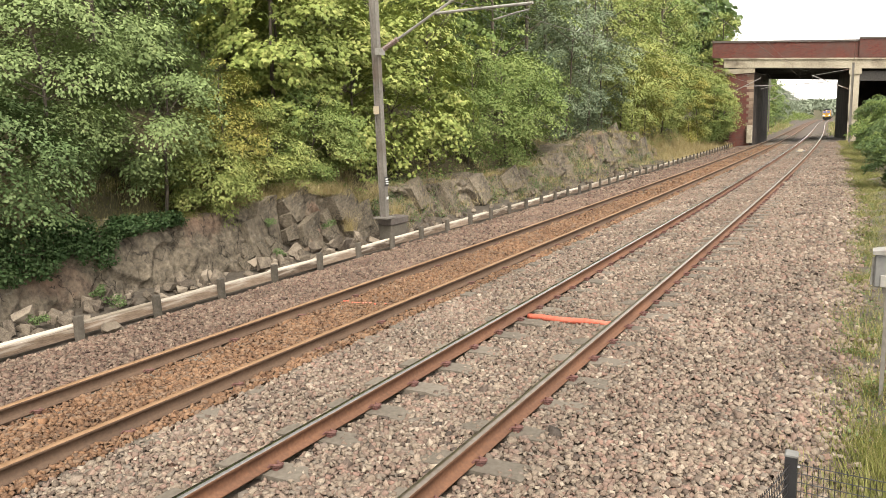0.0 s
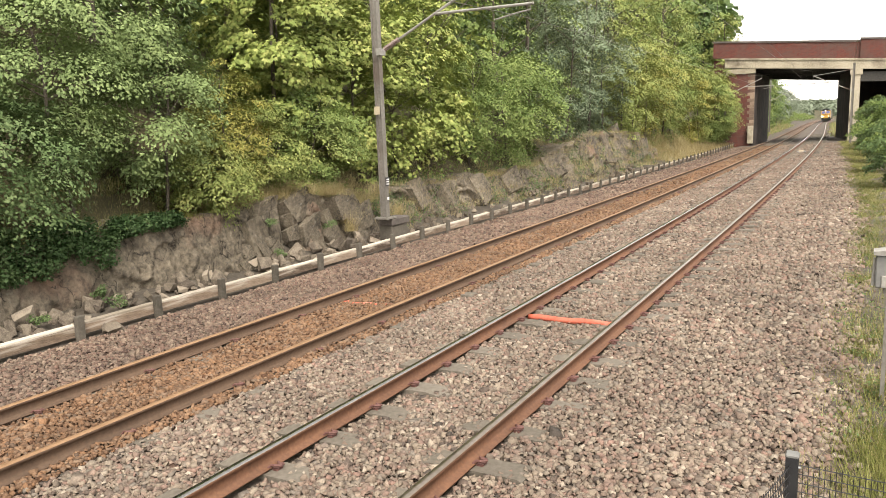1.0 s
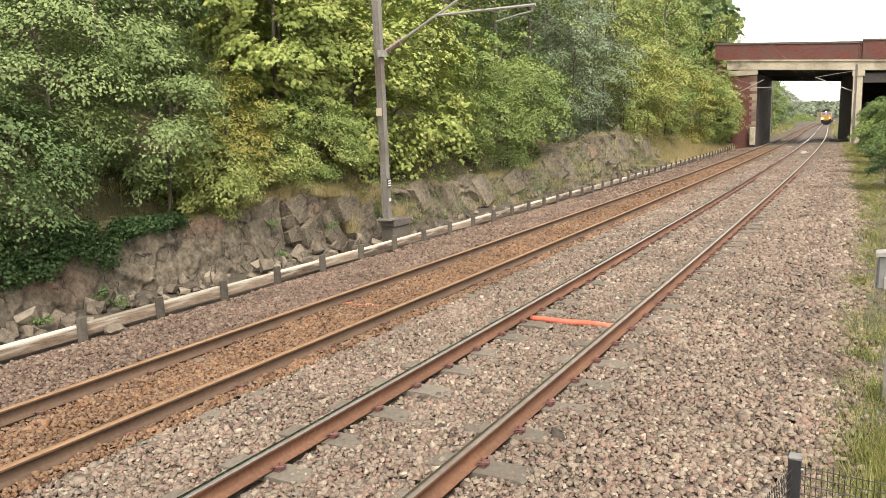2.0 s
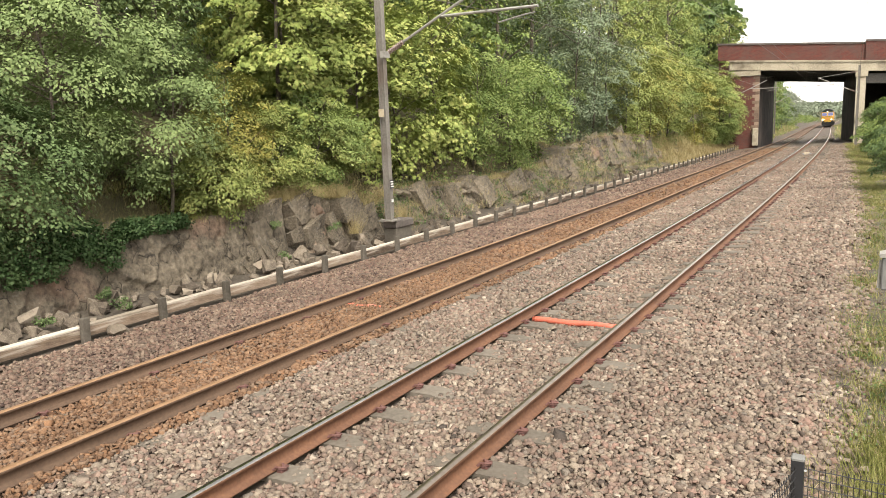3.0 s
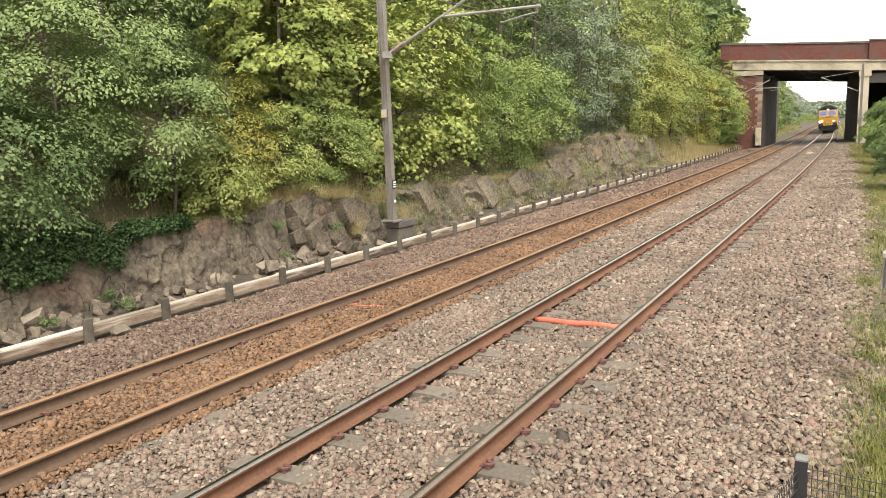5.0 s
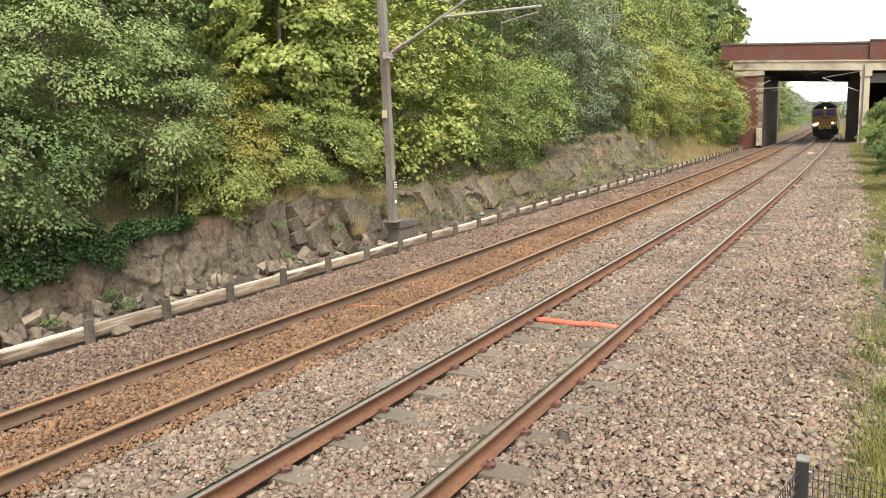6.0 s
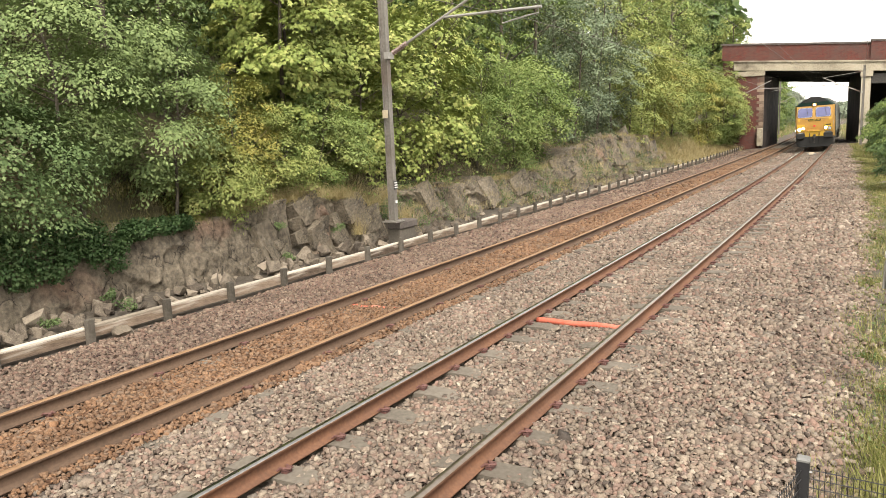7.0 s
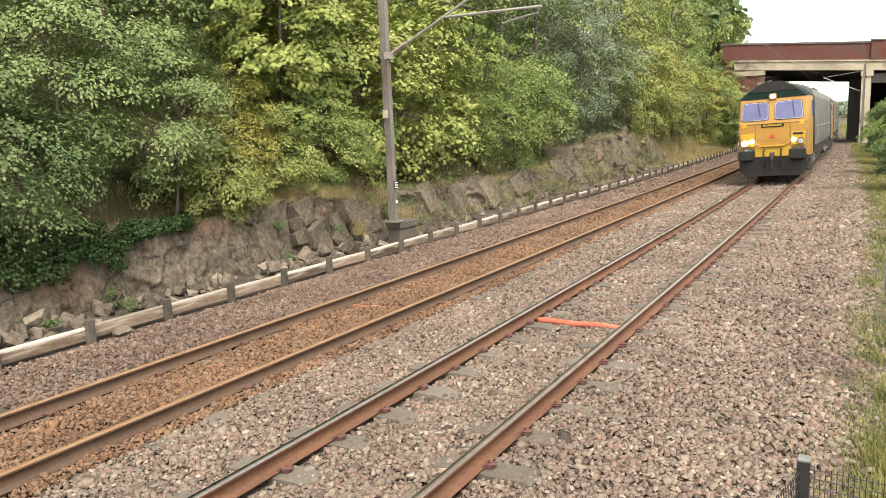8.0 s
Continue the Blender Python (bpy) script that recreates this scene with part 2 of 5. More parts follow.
M = {
    # sheet under the stones, darker than them: shade of the gaps in its colour
    "ballast": material("ballast", (0.043, 0.033, 0.026), (0.155, 0.123, 0.098), 0.8, 16, 0.9, 1.0, extra=(0.093, 0.072, 0.057)),
    "stone": crushed("stone", [(0.071, 0.058, 0.049), (0.214, 0.151, 0.120), (0.141, 0.112, 0.090), (0.257, 0.206, 0.158), (0.183, 0.156, 0.130), (0.236, 0.149, 0.119), (0.282, 0.233, 0.181), (0.162, 0.117, 0.091), (0.378, 0.320, 0.256)]),
    "stone_mauve": crushed("stone_mauve", [(0.054, 0.035, 0.030), (0.181, 0.119, 0.092), (0.126, 0.095, 0.075), (0.221, 0.161, 0.124), (0.160, 0.098, 0.076), (0.263, 0.201, 0.152), (0.100, 0.072, 0.057)]),
    "stone_rust": crushed("stone_rust", [(0.079, 0.040, 0.023), (0.211, 0.122, 0.071), (0.138, 0.080, 0.050), (0.263, 0.162, 0.098), (0.178, 0.125, 0.090), (0.238, 0.129, 0.070), (0.112, 0.076, 0.055)]),
    "ballast_rust": material("ballast_rust", (0.055, 0.030, 0.019), (0.166, 0.107, 0.071), 0.8, 28, 0.9, 0.9, extra=(0.111, 0.064, 0.040)),
    "soil": material("soil", (0.035, 0.03, 0.018), (0.13, 0.105, 0.055), 0.6, 12, 0.95, 0.8, extra=(0.07, 0.062, 0.028)),
    "dirt": material("dirt", (0.036, 0.030, 0.023), (0.160, 0.136, 0.108), 1.1, 14, 0.95, 1.0, extra=(0.080, 0.066, 0.051)),
    "rail_rust": material("rail_rust", (0.085, 0.040, 0.022), (0.215, 0.10, 0.052), 1.2, 30, 0.75, 0.2, extra=(0.14, 0.065, 0.036)),
    "rail_brown": material("rail_brown", (0.067, 0.040, 0.025), (0.134, 0.082, 0.052), 2, 30, 0.8, 0.2),
    "rail_top": material("rail_top", (0.300, 0.282, 0.255), (0.480, 0.462, 0.436), 3, 25, 0.24, 0.03, metal=1.0),
    "rail_top_worn": material("rail_top_worn", (0.238, 0.188, 0.146), (0.396, 0.340, 0.290), 3, 25, 0.30, 0.03, metal=0.9),
    "rail_top_rust": material("rail_top_rust", (0.238, 0.137, 0.072), (0.360, 0.223, 0.130), 3, 25, 0.6, 0.05, metal=0.25),
    "sleeper": material("sleeper", (0.098, 0.083, 0.065), (0.196, 0.170, 0.138), 2, 25, 0.9, 0.4, obj=0.2),
    "clip": material("clip", (0.09, 0.04, 0.034), (0.19, 0.09, 0.078), 8, 60, 0.75, 0.2),
    "orange": material("orange", (0.48, 0.105, 0.062), (0.60, 0.17, 0.11), 3, 30, 0.5, 0.05, wear=(0.55, 0.26, 0.19), wear_at=0.6),
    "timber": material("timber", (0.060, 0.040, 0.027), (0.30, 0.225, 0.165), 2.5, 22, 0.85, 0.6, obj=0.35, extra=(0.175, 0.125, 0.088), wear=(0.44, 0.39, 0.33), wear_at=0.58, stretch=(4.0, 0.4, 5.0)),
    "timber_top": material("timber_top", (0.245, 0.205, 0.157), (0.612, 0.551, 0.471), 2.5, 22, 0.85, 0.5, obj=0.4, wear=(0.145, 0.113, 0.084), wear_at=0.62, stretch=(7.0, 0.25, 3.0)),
    "post": material("post", (0.055, 0.047, 0.035), (0.127, 0.111, 0.091), 4, 30, 0.9, 0.4, obj=0.2),
    "rock": rocky("rock"),
    "rubble": material("rubble", (0.067, 0.052, 0.039), (0.276, 0.229, 0.176), 2.5, 14, 0.9, 0.8, obj=0.4, extra=(0.151, 0.123, 0.093)),
    "bark": material("bark", (0.03, 0.025, 0.02), (0.16, 0.13, 0.10), 3, 25, 0.95, 0.8),
    "galvanised": material("galvanised", (0.24, 0.23, 0.21), (0.42, 0.41, 0.385), 1.5, 20, 0.55, 0.1, metal=0.3, extra=(0.33, 0.315, 0.29)),
    "mast": material("mast", (0.115, 0.103, 0.090), (0.262, 0.243, 0.216), 0.8, 16, 0.7, 0.2, metal=0.1, extra=(0.190, 0.175, 0.154), wear=(0.125, 0.096, 0.076), wear_at=0.64),
    "porcelain": material("porcelain", (0.12, 0.075, 0.062), (0.24, 0.165, 0.14), 6, 30, 0.4, 0.05),
    "wire": material("wire", (0.10, 0.09, 0.08), (0.2, 0.19, 0.17), 3, 30, 0.6, 0.0, metal=0.4),
    "concrete": material("concrete", (0.229, 0.198, 0.149), (0.506, 0.451, 0.358), 0.6, 8, 0.9, 0.3, extra=(0.408, 0.356, 0.268), wear=(0.147, 0.119, 0.089), wear_at=0.62),
    # darkened copy of concrete: underside shade put into the colour
    "concrete_shaded": material("concrete_shaded", (0.024, 0.022, 0.020), (0.079, 0.071, 0.064), 0.5, 8, 0.9, 0.3, extra=(0.047, 0.044, 0.040)),
    "coping": material("coping", (0.059, 0.050, 0.045), (0.167, 0.142, 0.125), 1, 12, 0.9, 0.3),
    "brick": brickwork("brick", (0.162, 0.041, 0.029), (0.105, 0.026, 0.021), (0.114, 0.081, 0.066)),
    # brick darkened to near black: the shade under the bridge is in the colour
    "brick_shaded": brickwork("brick_shaded", (0.028, 0.02, 0.017), (0.02, 0.016, 0.014), (0.032, 0.028, 0.024)),
    "quoin": material("quoin", (0.13, 0.085, 0.062), (0.32, 0.235, 0.175), 1.5, 12, 0.9, 0.3, obj=0.5),
    "plain_dark": material("plain_dark", (0.012, 0.012, 0.014), (0.03, 0.03, 0.032), 3, 20, 0.5, 0.05),
    "paint_white": material("paint_white", (0.6, 0.6, 0.58), (0.8, 0.8, 0.78), 5, 30, 0.6, 0.05),
    "cream": material("cream", (0.372, 0.300, 0.198), (0.510, 0.444, 0.330), 5, 30, 0.6, 0.1),
    "red": material("red", (0.5, 0.03, 0.03), (0.7, 0.06, 0.05), 5, 30, 0.5, 0.05),
    "cabinet_grey": material("cabinet_grey", (0.13, 0.13, 0.125), (0.22, 0.22, 0.21), 3, 20, 0.6, 0.05),
    "loco_yellow": material("loco_yellow", (0.36, 0.186, 0.032), (0.45, 0.245, 0.046), 1.2, 12, 0.4, 0.02, wear=(0.34, 0.172, 0.036), wear_at=0.62),
    "loco_yellow_bright": material("loco_yellow_bright", (0.50, 0.30, 0.022), (0.58, 0.36, 0.034), 1.2, 12, 0.4, 0.02),
    "loco_green": material("loco_green", (0.003, 0.015, 0.011), (0.006, 0.027, 0.020), 1, 12, 0.75, 0.02, spec=0.25),
    # dark green side greyed and lightened: its slanting sky sheen is in the colour
    "loco_side_sheen": material("loco_side_sheen", (0.095, 0.101, 0.089), (0.189, 0.192, 0.173), 0.8, 10, 0.55, 0.05, wear=(0.230, 0.216, 0.182), wear_at=0.6, spec=0.3),
    "loco_black": material("loco_black", (0.005, 0.005, 0.005), (0.014, 0.014, 0.012), 2, 16, 0.6, 0.1),
    "under": material("under", (0.02, 0.018, 0.016), (0.10, 0.092, 0.08), 1.5, 6, 0.8, 0.2),
    "glass": material("glass", (0.090, 0.098, 0.215), (0.140, 0.148, 0.300), 1, 3, 0.1, 0.0, spec=0.6),
    "steel": material("steel", (0.4, 0.4, 0.4), (0.6, 0.6, 0.6), 4, 20, 0.35, 0.0, metal=0.9),
    "lamp_lit": glowing("lamp_lit", (1.0, 0.93, 0.75), 30.0),
    "lamp_soft": glowing("lamp_soft", (1.0, 0.96, 0.88), 4.0),
}


def leaf(name, dark, mid, light):
    return material(name, dark, light, 0.55, 3.5, 0.6, 0.0, island=0.18, extra=mid, translucent=0.16, spec=0.22)


LEAF = {
    "deep": leaf("leaf_deep", (0.055, 0.089, 0.035), (0.116, 0.176, 0.066), (0.232, 0.297, 0.132)),
    "grey": leaf("leaf_grey", (0.085, 0.122, 0.072), (0.172, 0.222, 0.132), (0.310, 0.365, 0.235)),
    "ash": leaf("leaf_ash", (0.111, 0.160, 0.061), (0.194, 0.260, 0.100), (0.325, 0.393, 0.166)),
    "maple": leaf("leaf_maple", (0.126, 0.175, 0.046), (0.264, 0.320, 0.088), (0.491, 0.482, 0.176)),
    "hazel": leaf("leaf_hazel", (0.083, 0.138, 0.039), (0.180, 0.245, 0.072), (0.347, 0.394, 0.146)),
    "lime": leaf("leaf_lime", (0.122, 0.166, 0.047), (0.249, 0.294, 0.089), (0.436, 0.433, 0.162)),
    "gold": leaf("leaf_gold", (0.123, 0.148, 0.038), (0.259, 0.255, 0.066), (0.455, 0.374, 0.107)),
    "ivy": leaf("leaf_ivy", (0.019, 0.040, 0.013), (0.041, 0.081, 0.027), (0.093, 0.141, 0.056)),
    "dry": leaf("grass_dry", (0.201, 0.158, 0.072), (0.389, 0.315, 0.158), (0.604, 0.517, 0.301)),
    "grass": leaf("grass_green", (0.092, 0.109, 0.027), (0.195, 0.204, 0.058), (0.332, 0.324, 0.120)),
    # greyed and paled leaf colour: distance haze painted into the foliage
    "far": leaf("leaf_far_hazed", (0.116, 0.147, 0.095), (0.189, 0.226, 0.158), (0.273, 0.304, 0.226)),
}

# ---- the line of the track: the centre of the near track, x over y, canted ----
CANT = radians(2.2)
KNOT = ([-400, 0, 40, 80, 130, 200, 320, 1200], [-0.4157e-3, -0.4157e-3, -0.5014e-3, -0.3816e-3, -0.0202e-3, 0.1887e-3, 0.0, 0.0])
LINE_Y = np.arange(0.0, 1201.0)
_k = np.interp(LINE_Y, *KNOT)
LINE_H = np.concatenate([[0], np.cumsum((_k[1:] + _k[:-1]) / 2)])
LINE_X = np.concatenate([[0], np.cumsum((LINE_H[1:] + LINE_H[:-1]) / 2)])


def line_x(y):
    return np.where(np.asarray(y) < 0, -0.208e-3 * np.asarray(y, float) ** 2, np.interp(y, LINE_Y, LINE_X))


def line_h(y):
    return float(np.where(y < 0, -0.4157e-3 * y, np.interp(y, LINE_Y, LINE_H)))


def trk(u, y, h):
    """World place of a point u metres right of the near track's centre and h above its rails."""
    x = float(line_x(y)) + u
    return Vector((math.cos(CANT) * x - math.sin(CANT) * h, y, math.sin(CANT) * x + math.cos(CANT) * h))


def trk_pose(u, y, h):
    return Matrix.Translation(trk(u, y, h)) @ Matrix.Rotation(-math.atan(line_h(y)), 4, "Z") @ Matrix.Rotation(-CANT, 4, "Y")


TWO = -3.3794  # centre of the far track
SEC = ([-600, -120, -40, -25, -18, -13, -10.2, -9.4, -8.7, -8.2, -7.5, -7.2, -6.7, -6.2, 2.9, 3.2, 3.8, 5, 8, 14, 25, 60, 600],
       [30, 14, 9.4, 8.6, 6.2, 3.5, 1.9, 0.80, -0.08, -0.16, -0.22, -0.27, -0.27, -0.22, -0.22, -0.30, -0.30, -0.1, 0.9, 3.6, 6, 8, 25])


def ground_z(x, y):
    """Height of the ground sheet."""
    x, y = np.asarray(x, float), np.asarray(y, float)
    u = x - line_x(np.clip(y, -100, 1200))
    h = np.interp(u, *SEC)
    h = h + np.interp(u, [-10.2, -9.4, -8.7, -8.2, -7.6], [0, 0.35, 0.36, 0.25, 0]) * np.clip((y - 48) / 4, 0, 1)
    fade = 1 - 0.55 * np.clip((y - 105) / 120, 0, 1)
    h = np.where(h > 0, h * fade, h)
    far = np.clip((y - 420) / 500, 0, 1)
    h = h * (1 - far) + far * 11
    return math.tan(CANT) * np.clip(x, -9.5, 5) + h


# ---- mesh helpers ----
def hash3(i, j, k, seed):
    n = (i * 73856093) ^ (j * 19349663) ^ (k * 83492791) ^ (seed * 2654435761)
    n = (n ^ (n >> 13)) * 1274126177
    return ((n ^ (n >> 16)) & 0xFFFF) / 65535.0


def vnoise(p, seed=0):
    """Smooth value noise, -1 to 1, for an array of points."""
    i = np.floor(p).astype(np.int64)
    f = p - i
    f = f * f * (3 - 2 * f)
    out = 0
    for dx in (0, 1):
        for dy in (0, 1):
            for dz in (0, 1):
                w = (f[:, 0] if dx else 1 - f[:, 0]) * (f[:, 1] if dy else 1 - f[:, 1]) * (f[:, 2] if dz else 1 - f[:, 2])
                out = out + w * hash3(i[:, 0] + dx, i[:, 1] + dy, i[:, 2] + dz, seed)
    return out * 2 - 1


def np_mesh(name, verts, faces, smooth=False):
    """A mesh from arrays: verts (n, 3), faces (m, 3 or 4)."""
    me = bpy.data.meshes.new(name)
    k = faces.shape[1]
    me.vertices.add(len(verts))
    me.vertices.foreach_set("co", np.ascontiguousarray(verts, np.float32).ravel())
    me.loops.add(faces.size)
    me.loops.foreach_set("vertex_index", np.ascontiguousarray(faces, np.int32).ravel())
    me.polygons.add(len(faces))
    me.polygons.foreach_set("loop_start", np.arange(0, faces.size, k, dtype=np.int32))
    me.polygons.foreach_set("loop_total", np.full(len(faces), k, np.int32))
    if smooth:
        me.polygons.foreach_set("use_smooth", np.ones(len(faces), bool))
    me.update(calc_edges=True)
    return me


def grid_faces(a, b):
    i = np.arange(a * b).reshape(a, b)
    return np.stack([i[:-1, :-1], i[:-1, 1:], i[1:, 1:], i[1:, :-1]], -1).reshape(-1, 4)


def part(name, shape, mat, parent=None, label="", smooth=False):
    """One mesh object under a thing or a part."""
    if isinstance(shape, bmesh.types.BMesh):
        me = bpy.data.meshes.new(name)
        if smooth:
            for f in shape.faces:
                f.smooth = True
        shape.to_mesh(me)
        shape.free()
    else:
        me = shape
    if not me.materials:
        me.materials.append(mat)
    ob = new(name, me)
    if parent:
        ob.parent = parent
    return tagged(ob, label)


def thing(name, label, category, at=None, group="", kind=""):
    ob = new(name)
    if at is not None:
        ob.matrix_basis = at
    return tagged(ob, label, category, group, kind)


def box(size, at=(0, 0, 0), turn=None, bevel=0.0, bm=None):
    bm = bm or bmesh.new()
    r = bmesh.ops.create_cube(bm, size=1.0)
    vs = r["verts"]
    bmesh.ops.scale(bm, vec=size, verts=vs)
    if bevel:
        es = {e for v in vs for e in v.link_edges}
        vs = list({v for v in bmesh.ops.bevel(bm, geom=list(es), offset=bevel, segments=1, affect="EDGES")["verts"]} | {v for v in vs if v.is_valid})
    m = Matrix.Translation(at) @ (turn or Matrix())
    bmesh.ops.transform(bm, matrix=m, verts=vs)
    return bm


def rod(a, b, r, seg=8, bm=None, r2=None):
    bm = bm or bmesh.new()
    a, b = Vector(a), Vector(b)
    d = b - a
    m = Matrix.Translation((a + b) / 2) @ d.to_track_quat("Z", "Y").to_matrix().to_4x4()
    bmesh.ops.create_cone(bm, cap_ends=True, segments=seg, radius1=r, radius2=r if r2 is None else r2, depth=d.length, matrix=m)
    return bm


def pipe(points, r, seg=8, bm=None):
    """A round bar through points, with one ring a point."""
    bm = bm or bmesh.new()
    pts = [Vector(q) for q in points]
    rings = []
    for i, q in enumerate(pts):
        d = (pts[min(i + 1, len(pts) - 1)] - pts[max(i - 1, 0)]).normalized()
        side = d.orthogonal().normalized() if abs(d.z) > 0.98 else d.cross(Vector((0, 0, 1))).normalized()
        up = side.cross(d)
        rr = r[i] if isinstance(r, (list, tuple)) else r
        rings.append([bm.verts.new(q + (side * math.cos(t) + up * math.sin(t)) * rr) for t in (2 * math.pi * k / seg for k in range(seg))])
    for p0, p1 in zip(rings, rings[1:]):
        for k in range(seg):
            bm.faces.new((p0[k], p0[(k + 1) % seg], p1[(k + 1) % seg], p1[k]))
    bm.faces.new(rings[0][::-1])
    bm.faces.new(rings[-1])
    return bm


def prism(outline, y0, y1, bm=None, axis="y"):
    """An outline in x and z, pushed from y0 to y1."""
    bm = bm or bmesh.new()
    put = (lambda a, b, y: (a, y, b)) if axis == "y" else (lambda a, b, y: (y, a, b))
    f = [bm.verts.new(put(a, b, y0)) for a, b in outline]
    g = [bm.verts.new(put(a, b, y1)) for a, b in outline]
    n = len(outline)
    bm.faces.new(f)
    bm.faces.new(g[::-1])
    for i in range(n):
        bm.faces.new((f[i], g[i], g[(i + 1) % n], f[(i + 1) % n]))
    bmesh.ops.recalc_face_normals(bm, faces=bm.faces)
    return bm


def leaves(centres, n_each, radius, size, seed, flat=0.75, droop=0.25, long=1.5):
    """Leaf blades scattered in clumps: a mesh of small bent quads."""
    g = np.random.default_rng(seed)
    c = np.repeat(np.asarray(centres, float), n_each, 0)
    r = np.repeat(np.broadcast_to(radius, len(centres)), n_each)
    n = len(c)
    d = g.normal(size=(n, 3))
    d /= np.linalg.norm(d, axis=1)[:, None]
    p = c + d * (r * g.uniform(0.25, 1, n) ** 0.5)[:, None] * np.array([1, 1, flat])
    nor = d * 0.6 + g.normal(size=(n, 3)) * 0.55 + np.array([0, 0, 0.55])
    nor /= np.linalg.norm(nor, axis=1)[:, None]
    a = np.cross(nor, g.normal(size=(n, 3)))
    a[:, 2] -= droop
    a -= nor * (a * nor).sum(1)[:, None]
    a /= np.linalg.norm(a, axis=1)[:, None]
    b = np.cross(nor, a)
    s = (size * g.uniform(0.6, 1.35, n))[:, None]
    a, b = a * s * long * 0.5, b * s * 0.5
    bend = nor * s * 0.18
    v = np.stack([p - a, p + b * 0.9 - a * 0.1 + bend, p + a, p - b * 0.9 - a * 0.1 + bend], 1).reshape(-1, 3)
    f = np.arange(4 * n).reshape(-1, 4)
    return v, f


def sprays(centres, outs, n_each, radius, size, seed, lobed=False):
    """Foliage in drooping fans: each clump is a tilted, bowed disc of leaves that face up and outwards."""
    g = np.random.default_rng(seed)
    unit = lambda q: q / np.maximum(np.linalg.norm(q, axis=1), 1e-6)[:, None]
    c, o = np.repeat(np.asarray(centres, float), n_each, 0), np.repeat(unit(np.asarray(outs, float)), n_each, 0)
    r = np.repeat(np.broadcast_to(radius, len(centres)), n_each)[:, None]
    n = len(c)
    up = np.array([0, 0, 1.0])
    side = unit(np.cross(o, up) + 1e-4)
    tilt = unit(up + 0.6 * o + np.repeat(g.normal(size=(len(centres), 3)) * 0.28, n_each, 0))
    fore = unit(o - tilt * (o * tilt).sum(1)[:, None])
    rho, phi = g.uniform(0, 1, n) ** 0.6, g.uniform(0, 2 * math.pi, n)
    fo, si = (rho * np.cos(phi))[:, None], (rho * np.sin(phi))[:, None]
    p = c + r * (fore * fo * 1.05 + side * si * 0.95 - up * 0.20 * (rho ** 2)[:, None] + tilt * g.normal(size=(n, 1)) * 0.13)
    nor = unit(tilt + (fore * fo + side * si) * 0.55 + g.normal(size=(n, 3)) * 0.34)
    a = fore * (fo + 0.3) + side * si + g.normal(size=(n, 3)) * 0.55 - up * 0.12
    a = unit(a - nor * (a * nor).sum(1)[:, None])
    b = np.cross(nor, a)
    s = (size * g.uniform(0.6, 1.35, n))[:, None]
    if not lobed:
        a, b, bend = a * s * 0.75, b * s * 0.45, nor * s * 0.14
        v = np.stack([p - a, p + b - a * 0.1 + bend, p + a, p - b - a * 0.1 + bend], 1).reshape(-1, 3)
        return v, np.arange(4 * n).reshape(-1, 4)
    a, b, dip = a * s, b * s, nor * s * 0.10
    v = np.stack([p, p + a * 0.42 + b * 0.17, p + a - dip, p + a * 0.42 - b * 0.17, p - a * 0.06 + b * 0.30, p + a * 0.46 + b * 0.58 - dip, p + a * 0.46 - b * 0.58 - dip, p - a * 0.06 - b * 0.30], 1).reshape(-1, 3)
    k = (np.arange(n) * 8)[:, None, None] + np.array([[0, 1, 2, 3], [0, 4, 5, 1], [0, 3, 6, 7]])
    return v, k.reshape(-1, 4)


# ---- ground ----
def build_ground():
    us = np.concatenate([np.linspace(-600, -60, 10), np.linspace(-50, -20, 10), np.linspace(-18, -9.5, 18), np.linspace(-9.2, -6, 20), np.linspace(-5.5, 2.7, 12), np.linspace(2.9, 8, 14), np.linspace(9, 30, 12), np.linspace(45, 600, 10)])
    ys = np.concatenate([np.linspace(-400, -20, 12), np.linspace(-15, 30, 60), np.linspace(31, 110, 60), np.linspace(115, 400, 50), np.linspace(420, 1200, 20), np.array([1800, 3000])])
    Y, U = np.meshgrid(ys, us, indexing="ij")
    X = U + line_x(np.clip(Y, -100, 1200))
    Z = ground_z(X, np.clip(Y, -400, 1200))
    P = np.stack([X, Y, Z], -1).reshape(-1, 3)
    rough = np.abs(U.ravel() + 1.7) > 5.2
    P[:, 2] += np.where(rough, 0.05 * vnoise(P * 1.3, 3) + 0.10 * vnoise(P * 0.45, 4) * (np.abs(U.ravel()) > 8), 0)
    me = np_mesh("ground", P, grid_faces(len(ys), len(us)), True)
    for m in ("soil", "ballast", "ballast_rust", "dirt"):
        me.materials.append(M[m])
    mid_u = ((U[:-1, :-1] + U[1:, 1:]) / 2).ravel()
    idx = np.where((mid_u > -7.1) & (mid_u < 3.1), 1, 0)
    idx = np.where((mid_u > TWO - 1.2) & (mid_u < TWO + 1.2), 2, idx)
    idx = np.where((mid_u > -9.3) & (mid_u <= -7.1), 3, idx)
    mid_y = ((Y[:-1, :-1] + Y[1:, 1:]) / 2).ravel()
    idx = np.where((mid_u > 3.1) & (mid_u < 3.9) & (mid_y > -2) & (mid_y < 40), 3, idx)
    idx = np.where(mid_y > 330, 0, idx)
    me.polygons.foreach_set("material_index", idx.astype(np.int32))
    tagged(new("ground", me), "ballasted trackbed between grassy cutting slopes", "ground", kind="structure")


build_ground()


